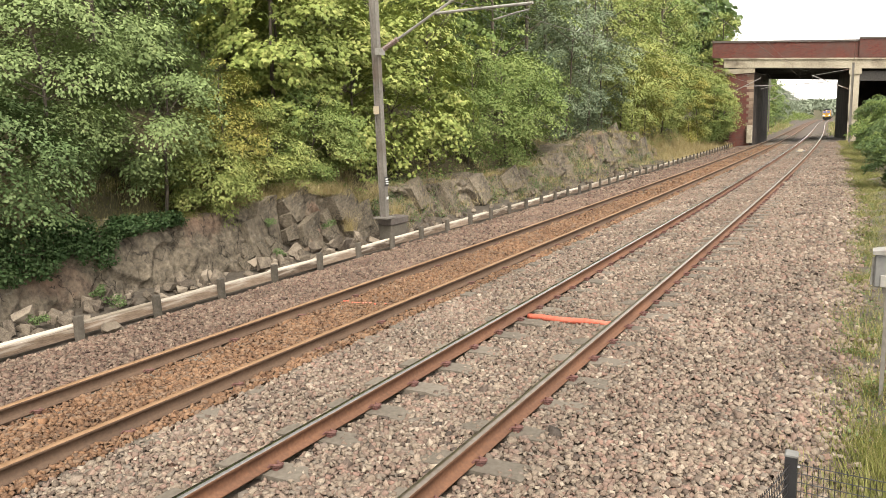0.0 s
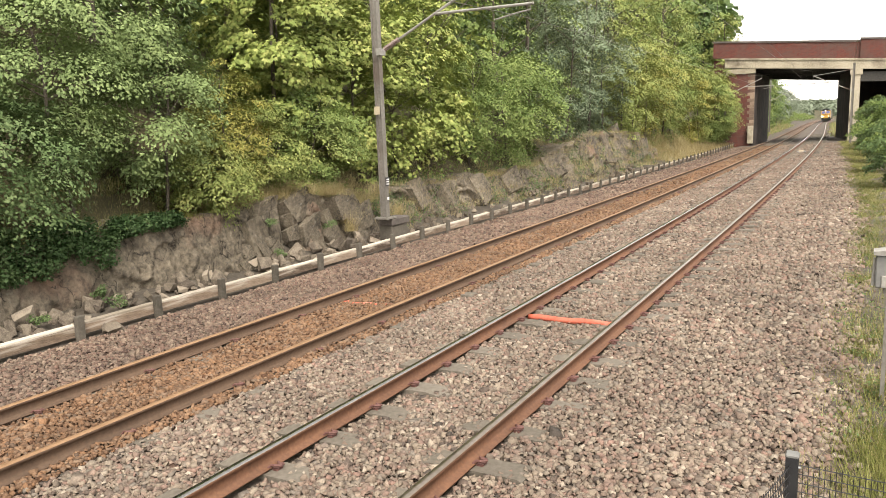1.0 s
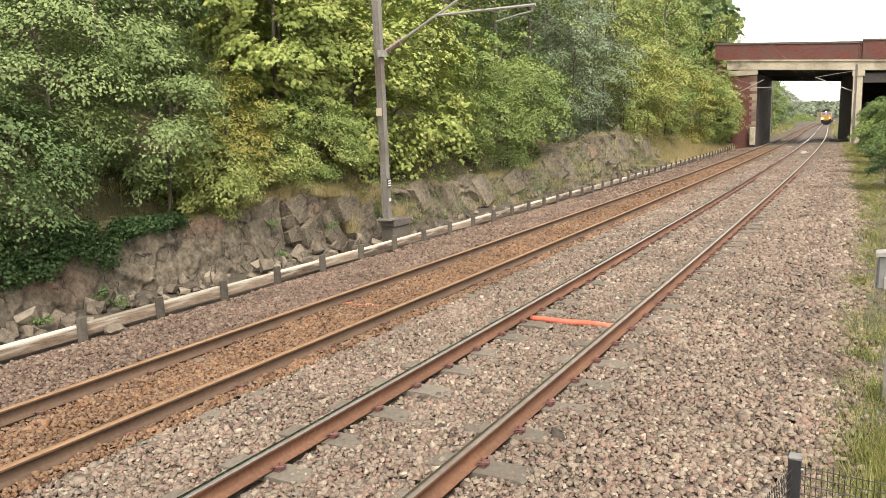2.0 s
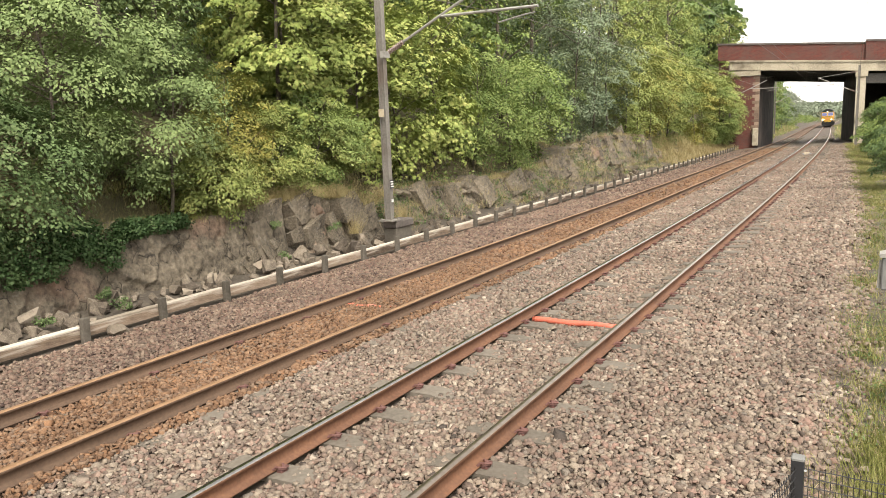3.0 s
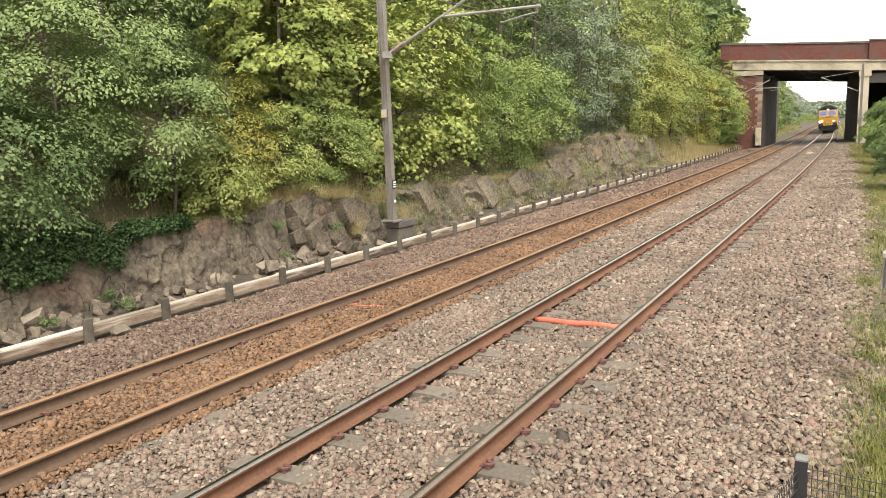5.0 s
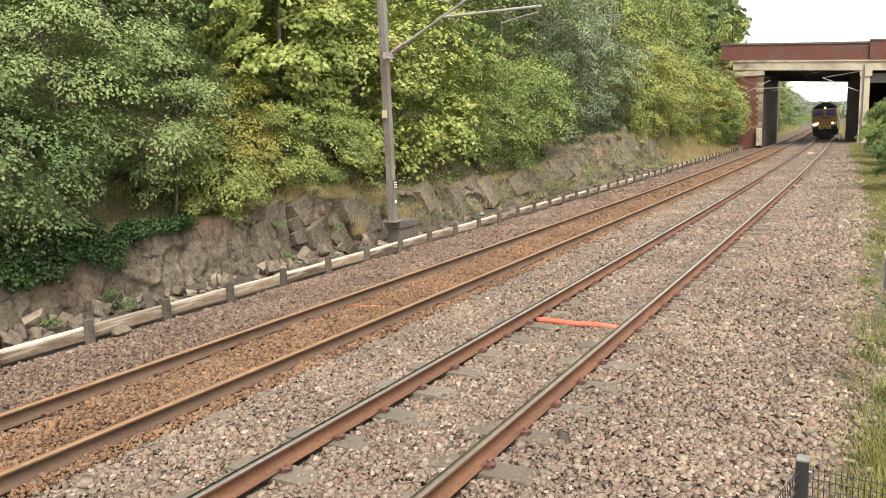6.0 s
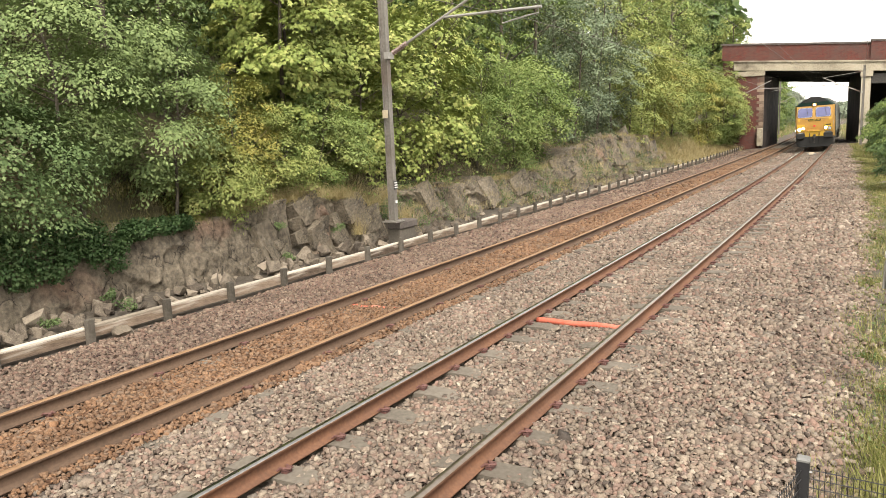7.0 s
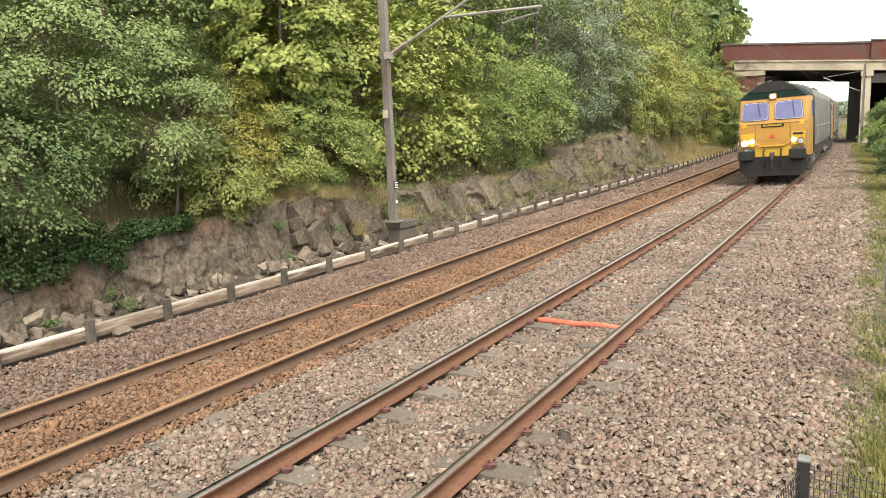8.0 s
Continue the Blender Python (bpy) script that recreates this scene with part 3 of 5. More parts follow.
def stones(name, mat, label, zones, seed, lift=0.0):
    """Crushed stone lying on the trackbed, one mesh."""
    g = np.random.default_rng(seed)
    base = np.array([(a, b, c) for a in (-0.4, 0.4) for b in (-0.4, 0.4) for c in (-0.4, 0.4)])
    tri = np.array([(0, 1, 3, 2), (4, 6, 7, 5), (0, 4, 5, 1), (2, 3, 7, 6), (1, 5, 7, 3)])
    us, ys, ss = [], [], []
    for u0, u1, y0, y1, step, size in zones:
        a, b = np.meshgrid(np.arange(u0, u1, step), np.arange(y0, y1, step))
        a, b = a.ravel() + g.uniform(-0.5, 0.5, a.size) * step, b.ravel() + g.uniform(-0.5, 0.5, a.size) * step
        ok = (line_x(b) + a > 3.3 - 2.2 * b) & (a < 3.24 + 0.10 * np.sin(b * 1.7) + 0.1 * np.sin(b * 4.1) - 0.022 * np.clip(b - 20, 0, 50) + 0.35 * g.uniform(size=a.size) ** 2.5)
        for c in (0, TWO):
            for r in (-0.7535, 0.7535):
                ok &= np.abs(a - c - r) > 0.085
            seat = (np.abs((b - SLEEPER_0) / SLEEPER + 0.5) % 1 - 0.5)
            on = np.abs(seat) * SLEEPER < 0.12
            near = np.minimum(np.abs(a - c + 0.7535), np.abs(a - c - 0.7535))
            if c == 0:
                ok &= ~(on & (np.abs(a - c) < 1.27) & (near < 0.34 + 0.14 * np.sin(b * 9.1 + a)) & (g.uniform(size=a.size) > 0.04))
            else:
                ok &= ~(on & (near < 0.13) & (g.uniform(size=a.size) > 0.5))
        us.append(a[ok]), ys.append(b[ok]), ss.append(np.full(ok.sum(), size))
    u, y, s = np.concatenate(us), np.concatenate(ys), np.concatenate(ss)
    n = len(u)
    s = s * g.lognormal(0, 0.23, n)
    x = line_x(y) + u
    z = ground_z(x, y) + lift + g.uniform(-0.008, 0.036, n) + 0.02 * np.sin(u * 2.1 + y) * np.sin(y * 1.3)
    turn, tip, way = g.uniform(0, 6.28, n), g.normal(0, 0.6, n), g.uniform(0, 6.28, n)
    w, i, j, k = np.cos(tip / 2) * np.cos(turn / 2), np.sin(tip / 2) * np.cos(way), np.sin(tip / 2) * np.sin(way), np.cos(tip / 2) * np.sin(turn / 2)
    R = np.stack([1 - 2 * (j * j + k * k), 2 * (i * j - k * w), 2 * (i * k + j * w), 2 * (i * j + k * w), 1 - 2 * (i * i + k * k), 2 * (j * k - i * w), 2 * (i * k - j * w), 2 * (j * k + i * w), 1 - 2 * (i * i + j * j)], 1).reshape(n, 3, 3)
    shape = base[None] * g.uniform(0.7, 1.35, (n, 1, 3)) * np.array([1.2, 1.0, 0.70]) + g.uniform(-0.20, 0.20, (n, len(base), 3))
    v = np.einsum("nij,nkj->nki", R, shape) * s[:, None, None]
    v += np.stack([x, y, z], 1)[:, None]
    f = tri[None] + (np.arange(n) * len(base))[:, None, None]
    me = np_mesh(name, v.reshape(-1, 3), f.reshape(-1, 4))
    me.materials.append(M[mat])
    tagged(new(name, me), label, "ballast", kind="stuff")


# ---- the two tracks ----
SLEEPER, SLEEPER_0 = 0.6907, 3.97
RAIL = [(-0.07, -0.159), (0.07, -0.159), (0.07, -0.148), (0.022, -0.132), (0.010, -0.118), (0.009, -0.055), (0.016, -0.045), (0.035, -0.036), (0.036, -0.012), (0.026, -0.001),
        (-0.026, -0.001), (-0.036, -0.012), (-0.035, -0.036), (-0.016, -0.045), (-0.009, -0.055), (-0.010, -0.118), (-0.022, -0.132), (-0.07, -0.148)]


def rail(u, web, top, parent):
    ys = np.concatenate([np.arange(-4, 110, 1.0), np.arange(110, 420, 5.0)])
    n = len(RAIL)
    v = np.array([trk(u + a, y, h) for y in ys for a, h in RAIL])
    i = np.arange(len(ys))[:-1, None] * n + np.arange(n)[None]
    j = np.arange(len(ys))[:-1, None] * n + (np.arange(n)[None] + 1) % n
    f = np.stack([i, j, j + n, i + n], -1).reshape(-1, 4)
    me = np_mesh("rail", v, f)
    me.materials.append(M[web])
    me.materials.append(M[top])
    k = np.tile(np.arange(n), len(ys) - 1)
    me.polygons.foreach_set("material_index", ((k >= 8) & (k <= 10)).astype(np.int32))
    part("rail", me, None, parent)


def sleeper_mesh(name="sleeper"):
    out = [(-1.25, -0.19), (-1.2, -0.172), (-0.45, -0.172), (-0.25, -0.205), (0.25, -0.205), (0.45, -0.172), (1.2, -0.172), (1.25, -0.19), (1.25, -0.36), (-1.25, -0.36)]
    bm = prism(out, -0.125, 0.125)
    me = bpy.data.meshes.new(name)
    bm.to_mesh(me)
    bm.free()
    me.materials.append(M["sleeper"])
    return me


def clip_mesh():
    bm = pipe([(0.05, -0.06, -0.15), (0.075, -0.045, -0.125), (0.12, -0.05, -0.118), (0.155, -0.01, -0.125), (0.13, 0.04, -0.14), (0.085, 0.03, -0.135), (0.06, 0.055, -0.14)], 0.011, 6)
    bm2 = box((0.055, 0.07, 0.02), (0.10, 0, -0.163), bm=bm)
    me = bpy.data.meshes.new("rail_clip")
    bm2.to_mesh(me)
    bm2.free()
    me.materials.append(M["clip"])
    return me


def build_tracks():
    slm, clm = sleeper_mesh(), clip_mesh()
    for c, label, web, tops in ((0.0, "railway track in use with worn grey rails on concrete sleepers", "rail_rust", ("rail_top", "rail_top_worn")),
                                (TWO, "rusty little-used railway track in brown stained ballast", "rail_brown", ("rail_top_rust", "rail_top_rust"))):
        t = thing("railway_track", label, "railway track", group="railway tracks")
        for s, top in zip((-0.7535, 0.7535), tops):
            rail(c + s, web, top, t)
        for i in range(-6, 150):
            y = SLEEPER_0 + i * SLEEPER
            sl = part("sleeper", slm, None, t)
            sl.matrix_basis = trk_pose(c, y, 0)
            if y < 34 and y > 2:
                for s in (-0.7535, 0.7535):
                    for flip in (0, 180):
                        if c == 0 or i % 2 == 0 or flip:
                            cl = part("rail_clip", clm, None, t)
                            cl.matrix_basis = trk_pose(c + s, y, 0) @ pose(0, 0, 0, 0, 0, flip)


build_tracks()
L0, L1 = TWO - 0.95, TWO + 0.95
stones("ballast_stones", "stone", "pinkish grey crushed stone ballast", [(L1 + 0.1, 3.95, 2.6, 9, 0.033, 0.037), (L1 + 0.1, 3.95, 9, 16, 0.044, 0.046), (L1 + 0.1, 3.7, 16, 28, 0.063, 0.058), (L1 + 0.1, 3.1, 28, 48, 0.095, 0.066), (L1 + 0.1, 2.6, 48, 72, 0.20, 0.07)], 5, 0.004)
stones("shoulder_stones", "stone_mauve", "mauve grey crushed stone on the ballast shoulder", [(-6.8, L0, 4, 15, 0.038, 0.040), (-6.8, L0, 15, 28, 0.064, 0.060), (-6.5, L0, 28, 48, 0.12, 0.08), (-6.5, L0, 48, 72, 0.22, 0.075)], 6, 0.004)
stones("rusty_stones", "stone_rust", "rust-stained brown ballast stones between rails", [(L0, L1 + 0.1, 2.6, 13, 0.035, 0.036), (L0, L1 + 0.1, 13, 26, 0.058, 0.054), (L0, L1 + 0.1, 26, 48, 0.12, 0.08), (L0, L1 + 0.1, 48, 72, 0.22, 0.075)], 7, 0.04)


def build_track_things():
    t = thing("cable_duct", "bright orange plastic duct lying across between the rails", "pipe", group="orange ducts")
    pts = [trk(-0.64 + 1.36 * k / 14, 9.02 - 0.12 * k / 14 + 0.006 * math.sin(k * 0.8), -0.165 + 0.004 * math.sin(k * 0.9)) for k in range(15)]
    part("tube", pipe(pts, 0.041, 14), M["orange"], t, smooth=True)
    for k in range(0, 14, 2):
        q0, q1 = pts[k].lerp(pts[k + 1], 0.45), pts[k].lerp(pts[k + 1], 0.55)
        part("rib", rod(q0, q1, 0.0435, 14), M["orange"], t, smooth=False)
    t = thing("cable_duct", "faded orange duct half buried in rusty ballast", "pipe", group="orange ducts")
    part("tube", pipe([trk(TWO - 0.72 + 1.0 * k / 8, 9.17 + 0.02 * math.sin(k * 2.0), -0.185 + 0.008 * math.sin(k * 1.7)) for k in range(9)], 0.03, 10), M["orange"], t, smooth=True)
    t = thing("track_magnet", "cream box between the rails of the near track", "signalling magnet", trk_pose(0.0, 56.2, 0))
    part("housing", box((0.32, 0.7, 0.10), (0, 0, -0.08), bevel=0.02), M["cream"], t)
    part("ramp", prism([(-0.6, -0.16), (-0.42, -0.07), (0.42, -0.07), (0.6, -0.16)], -0.13, 0.13, axis="x"), M["cream"], t)
    part("base_plate", box((0.55, 1.1, 0.05), (0, 0, -0.14)), M["cabinet_grey"], t)
    # a flat offcut lying on the ballast shoulder
    t = thing("concrete_lump", "pale stone lump lying against the timber edging", "stone")
    bm = bmesh.new()
    bmesh.ops.create_icosphere(bm, subdivisions=2, radius=0.14, matrix=Matrix.Translation(trk(-6.78, 6.75, -0.18)) @ Matrix.Diagonal((1.1, 1.2, 0.8, 1)))
    chip = random.Random(2)
    for v in bm.verts:
        v.co += Vector((chip.uniform(-0.025, 0.025), chip.uniform(-0.025, 0.025), chip.uniform(-0.025, 0.025)))
    part("lump", bm, M["rubble"], t)


build_track_things()


# ---- timber edging along the far cess ----
def build_edging():
    t = thing("timber_edging", "low weathered timber boards held by short posts beside the ballast", "edging fence")
    post = box((0.09, 0.125, 0.46), (0, 0, 0.01), bevel=0.008)
    pm = bpy.data.meshes.new("post")
    post.to_mesh(pm)
    post.free()
    pm.materials.append(M["post"])
    bays = 50
    rng = random.Random(4)
    for i in range(-2, bays):
        y = 6.28 + 1.418 * i
        u = -6.955
        ob = part("post", pm, None, t)
        ob.matrix_basis = trk_pose(u + 0.075, y, -0.115) @ pose(0, 0, 0, rng.uniform(-2, 2), rng.uniform(-2, 2) + 2.2, rng.uniform(-4, 4))
        a, b = y - 0.02, y + 1.418 + 0.02
        mid = (a + b) / 2
        lift = rng.uniform(-0.012, 0.012)
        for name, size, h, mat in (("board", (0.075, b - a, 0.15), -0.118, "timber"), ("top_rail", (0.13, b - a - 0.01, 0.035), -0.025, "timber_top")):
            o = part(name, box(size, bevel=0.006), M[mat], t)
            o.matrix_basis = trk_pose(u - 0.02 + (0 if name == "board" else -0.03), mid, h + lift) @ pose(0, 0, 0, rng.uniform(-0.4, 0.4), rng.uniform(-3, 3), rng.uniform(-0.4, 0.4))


build_edging()


# ---- rock cutting ----
ROCK_Y = [0, 5, 7.1, 7.9, 8.7, 9.9, 11, 11.8, 14, 15.4, 16.3, 16.8, 17.6, 19.5, 22, 25.4, 28.8, 32, 35.6, 40.5, 46.9, 51.7, 56, 62, 70, 74]
ROCK_Z = [0.7, 0.75, 0.80, 0.78, 0.90, 0.82, 0.80, 0.95, 1.0, 0.80, 0.35, 0.45, 0.88, 0.75, 0.70, 0.62, 0.75, 1.2, 1.8, 1.9, 1.55, 0.35, 0.3, 0.3, 0.3, 0.2]


def build_rock():
    ys = np.concatenate([np.arange(1, 24, 0.05), np.arange(24, 54, 0.14)])
    ts = np.linspace(0, 1, 40)
    Y, T = np.meshgrid(ys, ts, indexing="ij")
    top = np.interp(Y, ROCK_Y, ROCK_Z) + 0.12 * vnoise(np.stack([Y.ravel() * 1.1, Y.ravel() * 0, Y.ravel() * 0], 1), 8).reshape(Y.shape)
    Z = -0.75 + (top + 0.75) * np.minimum(T / 0.8, 1)
    lean = np.clip(np.minimum(T / 0.8, 1), 0, 1)
    U = -8.55 - 0.35 * lean ** 1.6 - np.clip((T - 0.8) / 0.2, 0, 1) * 1.1
    gap = 0.5 * np.exp(-((Y - 13.0) / 0.5) ** 2) + 0.8 * np.exp(-((Y - 16.6) / 0.7) ** 2)
    broken = np.clip((Y - 11.0) / 1.2, 0, 1)
    U = U - 0.7 * gap - np.clip((Y - 17) / 2, 0, 1) * 0.12 * lean - 0.10 * broken * lean
    # the smooth part bellies out and carries shallow upright grooves
    smooth = 1 - broken
    groove = vnoise(np.stack([Y.ravel() * 2.6 + 0.5 * Z.ravel(), Z.ravel() * 0.5, Y.ravel() * 0], 1), 14).reshape(Y.shape)
    fine = vnoise(np.stack([Y.ravel() * 7, Z.ravel() * 1.6, Y.ravel() * 0], 1), 15).reshape(Y.shape)
    U = U + smooth * (0.05 * np.sin(np.pi * lean) + 0.06 * groove + 0.02 * fine - 0.12 * (1 - np.abs(groove)) ** 14 - 0.05 * (1 - np.abs(fine)) ** 10)
    P = np.stack([U, Y, Z], -1).reshape(-1, 3)
    strength = (0.42 + 0.75 * broken).ravel()
    # broken facets: each cell of a slanted lattice is a plane of its own depth and tilt
    a, c = P[:, 1] + 0.35 * P[:, 2], P[:, 2] - 0.22 * P[:, 1]
    a, c = a + 0.05 * vnoise(P * 4, 11), c + 0.05 * vnoise(P * 4, 12)
    step = 0
    for k, (wa, wc, amp) in enumerate(((0.9, 1.0, 0.20), (0.42, 0.5, 0.12), (0.17, 0.2, 0.045))):
        ga, gc = a / wa, c / wc
        ia, ic = np.floor(ga).astype(np.int64), np.floor(gc).astype(np.int64)
        best, val = np.full(len(P), 9.0), np.zeros(len(P))
        for da in (-1, 0, 1):
            for dc in (-1, 0, 1):
                ja, jc = ia + da, ic + dc
                va, vc = ga - ja - hash3(ja, jc, jc * 0, 50 + k), gc - jc - hash3(ja, jc, jc * 0, 60 + k)
                d = va * va + vc * vc
                h = hash3(ja, jc, jc * 0, 70 + k) - 0.4 + (hash3(ja, jc, jc * 0, 80 + k) - 0.5) * va * 1.3 + (hash3(ja, jc, jc * 0, 90 + k) - 0.62) * vc * 1.2
                val = np.where(d < best, h, val)
                best = np.minimum(d, best)
        step = step + amp * val
    P[:, 0] += strength * step * np.clip(1.3 - (T.ravel() - 0.8) * 5, 0.3, 1) + 0.015 * vnoise(P * 12, 5)
    P[:, 2] += 0.06 * vnoise(P * 3, 6) * np.clip(T.ravel() * 3, 0, 1)
    P[:, 0] += line_x(P[:, 1])
    me = np_mesh("rock_face", P, grid_faces(len(ys), len(ts)))
    me.materials.append(M["rock"])
    face = tagged(new("rock_face", me), "dark weathered rock face cut along the trackside", "rock", kind="structure")
    # broken slabs standing out of the face, along the slant of the beds
    g = random.Random(33)
    shapes = [crag_mesh(700 + i, "rock_block", "rock", 0.70, 0.12) for i in range(16)]
    slabs = [(12.1, 0.04, 1.2, 1.3), (12.3, 0.58, 0.9, 0.7), (13.5, 0.60, 1.2, 0.7), (13.7, 0.04, 0.9, 0.6), (15.3, 0.52, 1.1, 0.5), (15.8, 0.04, 1.2, 0.6), (16.1, -0.40, 1.1, 0.6), (19.2, 0.36, 1.0, 0.8), (21.0, 0.10, 0.8, 0.9),
             (23.3, 0.19, 1.2, 0.9), (19.5, -0.35, 0.8, 0.5), (26.1, 0.21, 1.4, 0.8), (30.9, 0.38, 1.6, 1.1), (36.9, 0.87, 1.9, 1.7), (38.8, 0.80, 1.7, 1.8), (41.5, 0.87, 2.0, 1.9), (45.2, 0.65, 1.9, 1.7), (47.4, 0.50, 1.6, 1.3)]
    for k, (yy, z, wide, tall) in enumerate(slabs):
        far = yy > 17
        ob = part("rock_block", shapes[k % 16], None, face)
        ob.matrix_basis = pose(float(line_x(yy)) - 8.86 - 0.24 * max(0, z), yy, z, g.uniform(4, 16), -9 - (7 if far else 0) + g.uniform(-4, 4), g.uniform(-9, 9)) @ Matrix.Diagonal((0.70, wide * 1.15, tall * 1.2, 1))
    for k in range(40):
        yy = g.uniform(11.4, 16.4) if k < 16 else g.uniform(17.3, 50)
        h = float(np.interp(yy, ROCK_Y, ROCK_Z))
        t = g.uniform(0.02, 0.85)
        far = yy > 17
        sy, sz = g.uniform(0.3, 0.6), g.uniform(0.3, 0.7)
        ob = part("rock_block", shapes[(k + 5) % 16], None, face)
        ob.matrix_basis = pose(float(line_x(yy)) - 8.68 - (0.50 if far else 0.42) * t ** 1.5, yy, -0.6 + (h + 0.45) * t, g.uniform(8, 34), -14 + g.uniform(-8, 8), g.uniform(-18, 18)) @ Matrix.Diagonal((0.5, sy, sz, 1))


def crag_mesh(seed, name, mat, lo=0.55, off=0.14):
    """An angular stone about one metre across: the hull of a few points in a rough box."""
    g = np.random.default_rng(seed)
    bm = bmesh.new()
    pts = np.array([(a, b, c) for a in (-0.5, 0.5) for b in (-0.5, 0.5) for c in (-0.5, 0.5)]) * g.uniform(lo, 1.0, (8, 3)) + g.uniform(-off, off, (8, 3))
    pts = np.concatenate([pts, g.uniform(-0.5, 0.5, (7, 3)) * (1.12 if lo < 0.7 else 1.0)])
    for q in pts:
        bm.verts.new(q)
    r = bmesh.ops.convex_hull(bm, input=bm.verts)
    bmesh.ops.delete(bm, geom=[v for v in bm.verts if not v.link_faces], context="VERTS")
    bmesh.ops.bevel(bm, geom=list(bm.edges), offset=0.010, segments=1, affect="EDGES")
    me = bpy.data.meshes.new(name)
    bm.to_mesh(me)
    bm.free()
    me.materials.append(M[mat])
    return me


build_rock()


def build_rubble():
    g = random.Random(9)
    shapes = [crag_mesh(40 + i, "rock", "rubble") for i in range(10)]
    for i in range(290):
        y = 5.2 + 12 * g.random() ** 0.9 if i < 190 else g.uniform(17, 45)
        u = -7.30 - 1.05 * g.random() ** 0.9
        s = 0.09 + 0.24 * g.random() ** 2.2
        if 11.8 < y < 14.6:
            s *= 1.25
        x = float(line_x(y)) + u
        z = float(ground_z(x, y)) + 0.22 * s + max(0, (-7.6 - u)) * 0.12
        ob = tagged(new("rock", shapes[i % 10]), "loose angular grey rock fallen at the cutting foot", "rock", "fallen rocks")
        ob.matrix_basis = pose(x, y, z, g.uniform(0, 360), g.uniform(0, 360), g.uniform(0, 360)) @ Matrix.Diagonal((s * g.uniform(0.8, 1.2), s, s * g.uniform(0.4, 0.75), 1))


build_rubble()


# ---- bridge ----
def build_bridge():
    """Road bridge over the line; the road falls to the right by about seven in a hundred."""
    Y0, Y1 = 76.0, 88.0
    S = -0.075
    top = lambda x: 6.25 + S * (x - 1.64)
    b = thing("road_bridge", "red brick road bridge with concrete girders over the railway", "bridge")

    def slab(name, x0, x1, z0, z1, y0, y1, mat):
        """z0 and z1 above the girder's underside, which follows the road's fall."""
        o = [(x0, top(x0) + z0), (x1, top(x1) + z0), (x1, top(x1) + z1), (x0, top(x0) + z1)]
        return part(name, prism(o, y0, y1), M[mat], b)

    slab("girder", -9.2, 14, 0.0, 0.78, Y0, Y0 + 0.7, "concrete")
    slab("ledge", -9.3, 14, 0.78, 0.92, Y0 - 0.1, Y0 + 0.7, "concrete")
    slab("parapet", -10.3, 2.2, 0.92, 2.35, Y0 + 0.05, Y0 + 0.45, "brick")
    slab("pilaster", 2.2, 5.0, 0.92, 2.55, Y0 - 0.12, Y0 + 0.5, "brick")
    slab("coping", -10.4, 2.2, 2.35, 2.52, Y0 - 0.03, Y0 + 0.53, "coping")
    slab("coping", 2.15, 5.05, 2.55, 2.70, Y0 - 0.18, Y0 + 0.58, "coping")
    # deck, beams and far girder carry the soffit's shade in their colour
    slab("deck", -9.0, 14, 0.25, 0.75, Y0 + 0.7, Y1 - 0.7, "concrete_shaded")
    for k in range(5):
        slab("deck_beam", -9.0, 14, -0.12 if k else 0.0, 0.25, Y0 + 1.6 + 2.1 * k, Y0 + 2.1 + 2.1 * k, "concrete_shaded")
    slab("far_girder", -9.0, 14, -0.62, 0.78, Y1 - 0.7, Y1, "concrete_shaded")
    slab("far_parapet", -10.3, 14, 0.9, 2.3, Y1 - 0.4, Y1, "brick")
    # abutment beside the far track, with stone quoins
    x = -6.48
    part("abutment", prism([(x - 3.2, -1.2), (x, -1.2), (x, 6.55), (x - 3.2, 6.55)], Y0 + 0.35, Y1), M["brick_shaded"], b)
    part("abutment_face", prism([(x - 2.9, -1.0), (x - 0.30, -1.0), (x - 0.30, 6.4), (x - 2.9, 6.4)], Y0 + 0.2, Y0 + 0.345), M["brick"], b)
    for i in range(22):
        w = 0.62 if i % 2 else 0.40
        part("quoin", box((w, 0.2, 0.285), (x - w / 2 + 0.02, Y0 + 0.27, 0.12 + 0.29 * i), bevel=0.012), M["quoin"], b)
    part("bearing_stone", prism([(x - 2.6, 6.42), (x + 0.05, 6.42), (x + 0.05, 6.9), (x - 2.6, 6.9)], Y0 + 0.05, Y0 + 0.5), M["concrete"], b)
    part("foot_block", box((0.5, 0.5, 1.7), (x - 0.2, Y0 - 0.1, 0.6), bevel=0.05), M["concrete"], b)
    # wing wall stepping up the bank
    part("wing_wall", prism([(-10.3, 0.0), (x - 2.9, 0.0), (x - 2.9, 7.7), (-10.3, 7.9)], Y0 + 0.5, Y0 + 1.1), M["brick"], b)
    # pier beside the near track
    x = 1.58
    part("pier", prism([(x, -0.8), (x + 0.75, -0.8), (x + 0.75, 6.3), (x, 6.3)], Y0 + 0.1, Y0 + 0.9), M["concrete"], b)
    part("pier_wall", prism([(0, 0), (12, 0), (12, 7.2), (0, 7.2)], 0, 0.6, axis="x"), M["brick_shaded"], b).matrix_basis = Matrix.Translation((x + 0.02, Y0 + 0.9, -0.9)) @ Matrix.Rotation(radians(7.0), 4, "Z")
    part("pier_cap", prism([(x - 0.08, 5.75), (x + 0.9, 5.7), (x + 0.9, 6.2), (x - 0.08, 6.24)], Y0, Y0 + 0.95), M["concrete"], b)
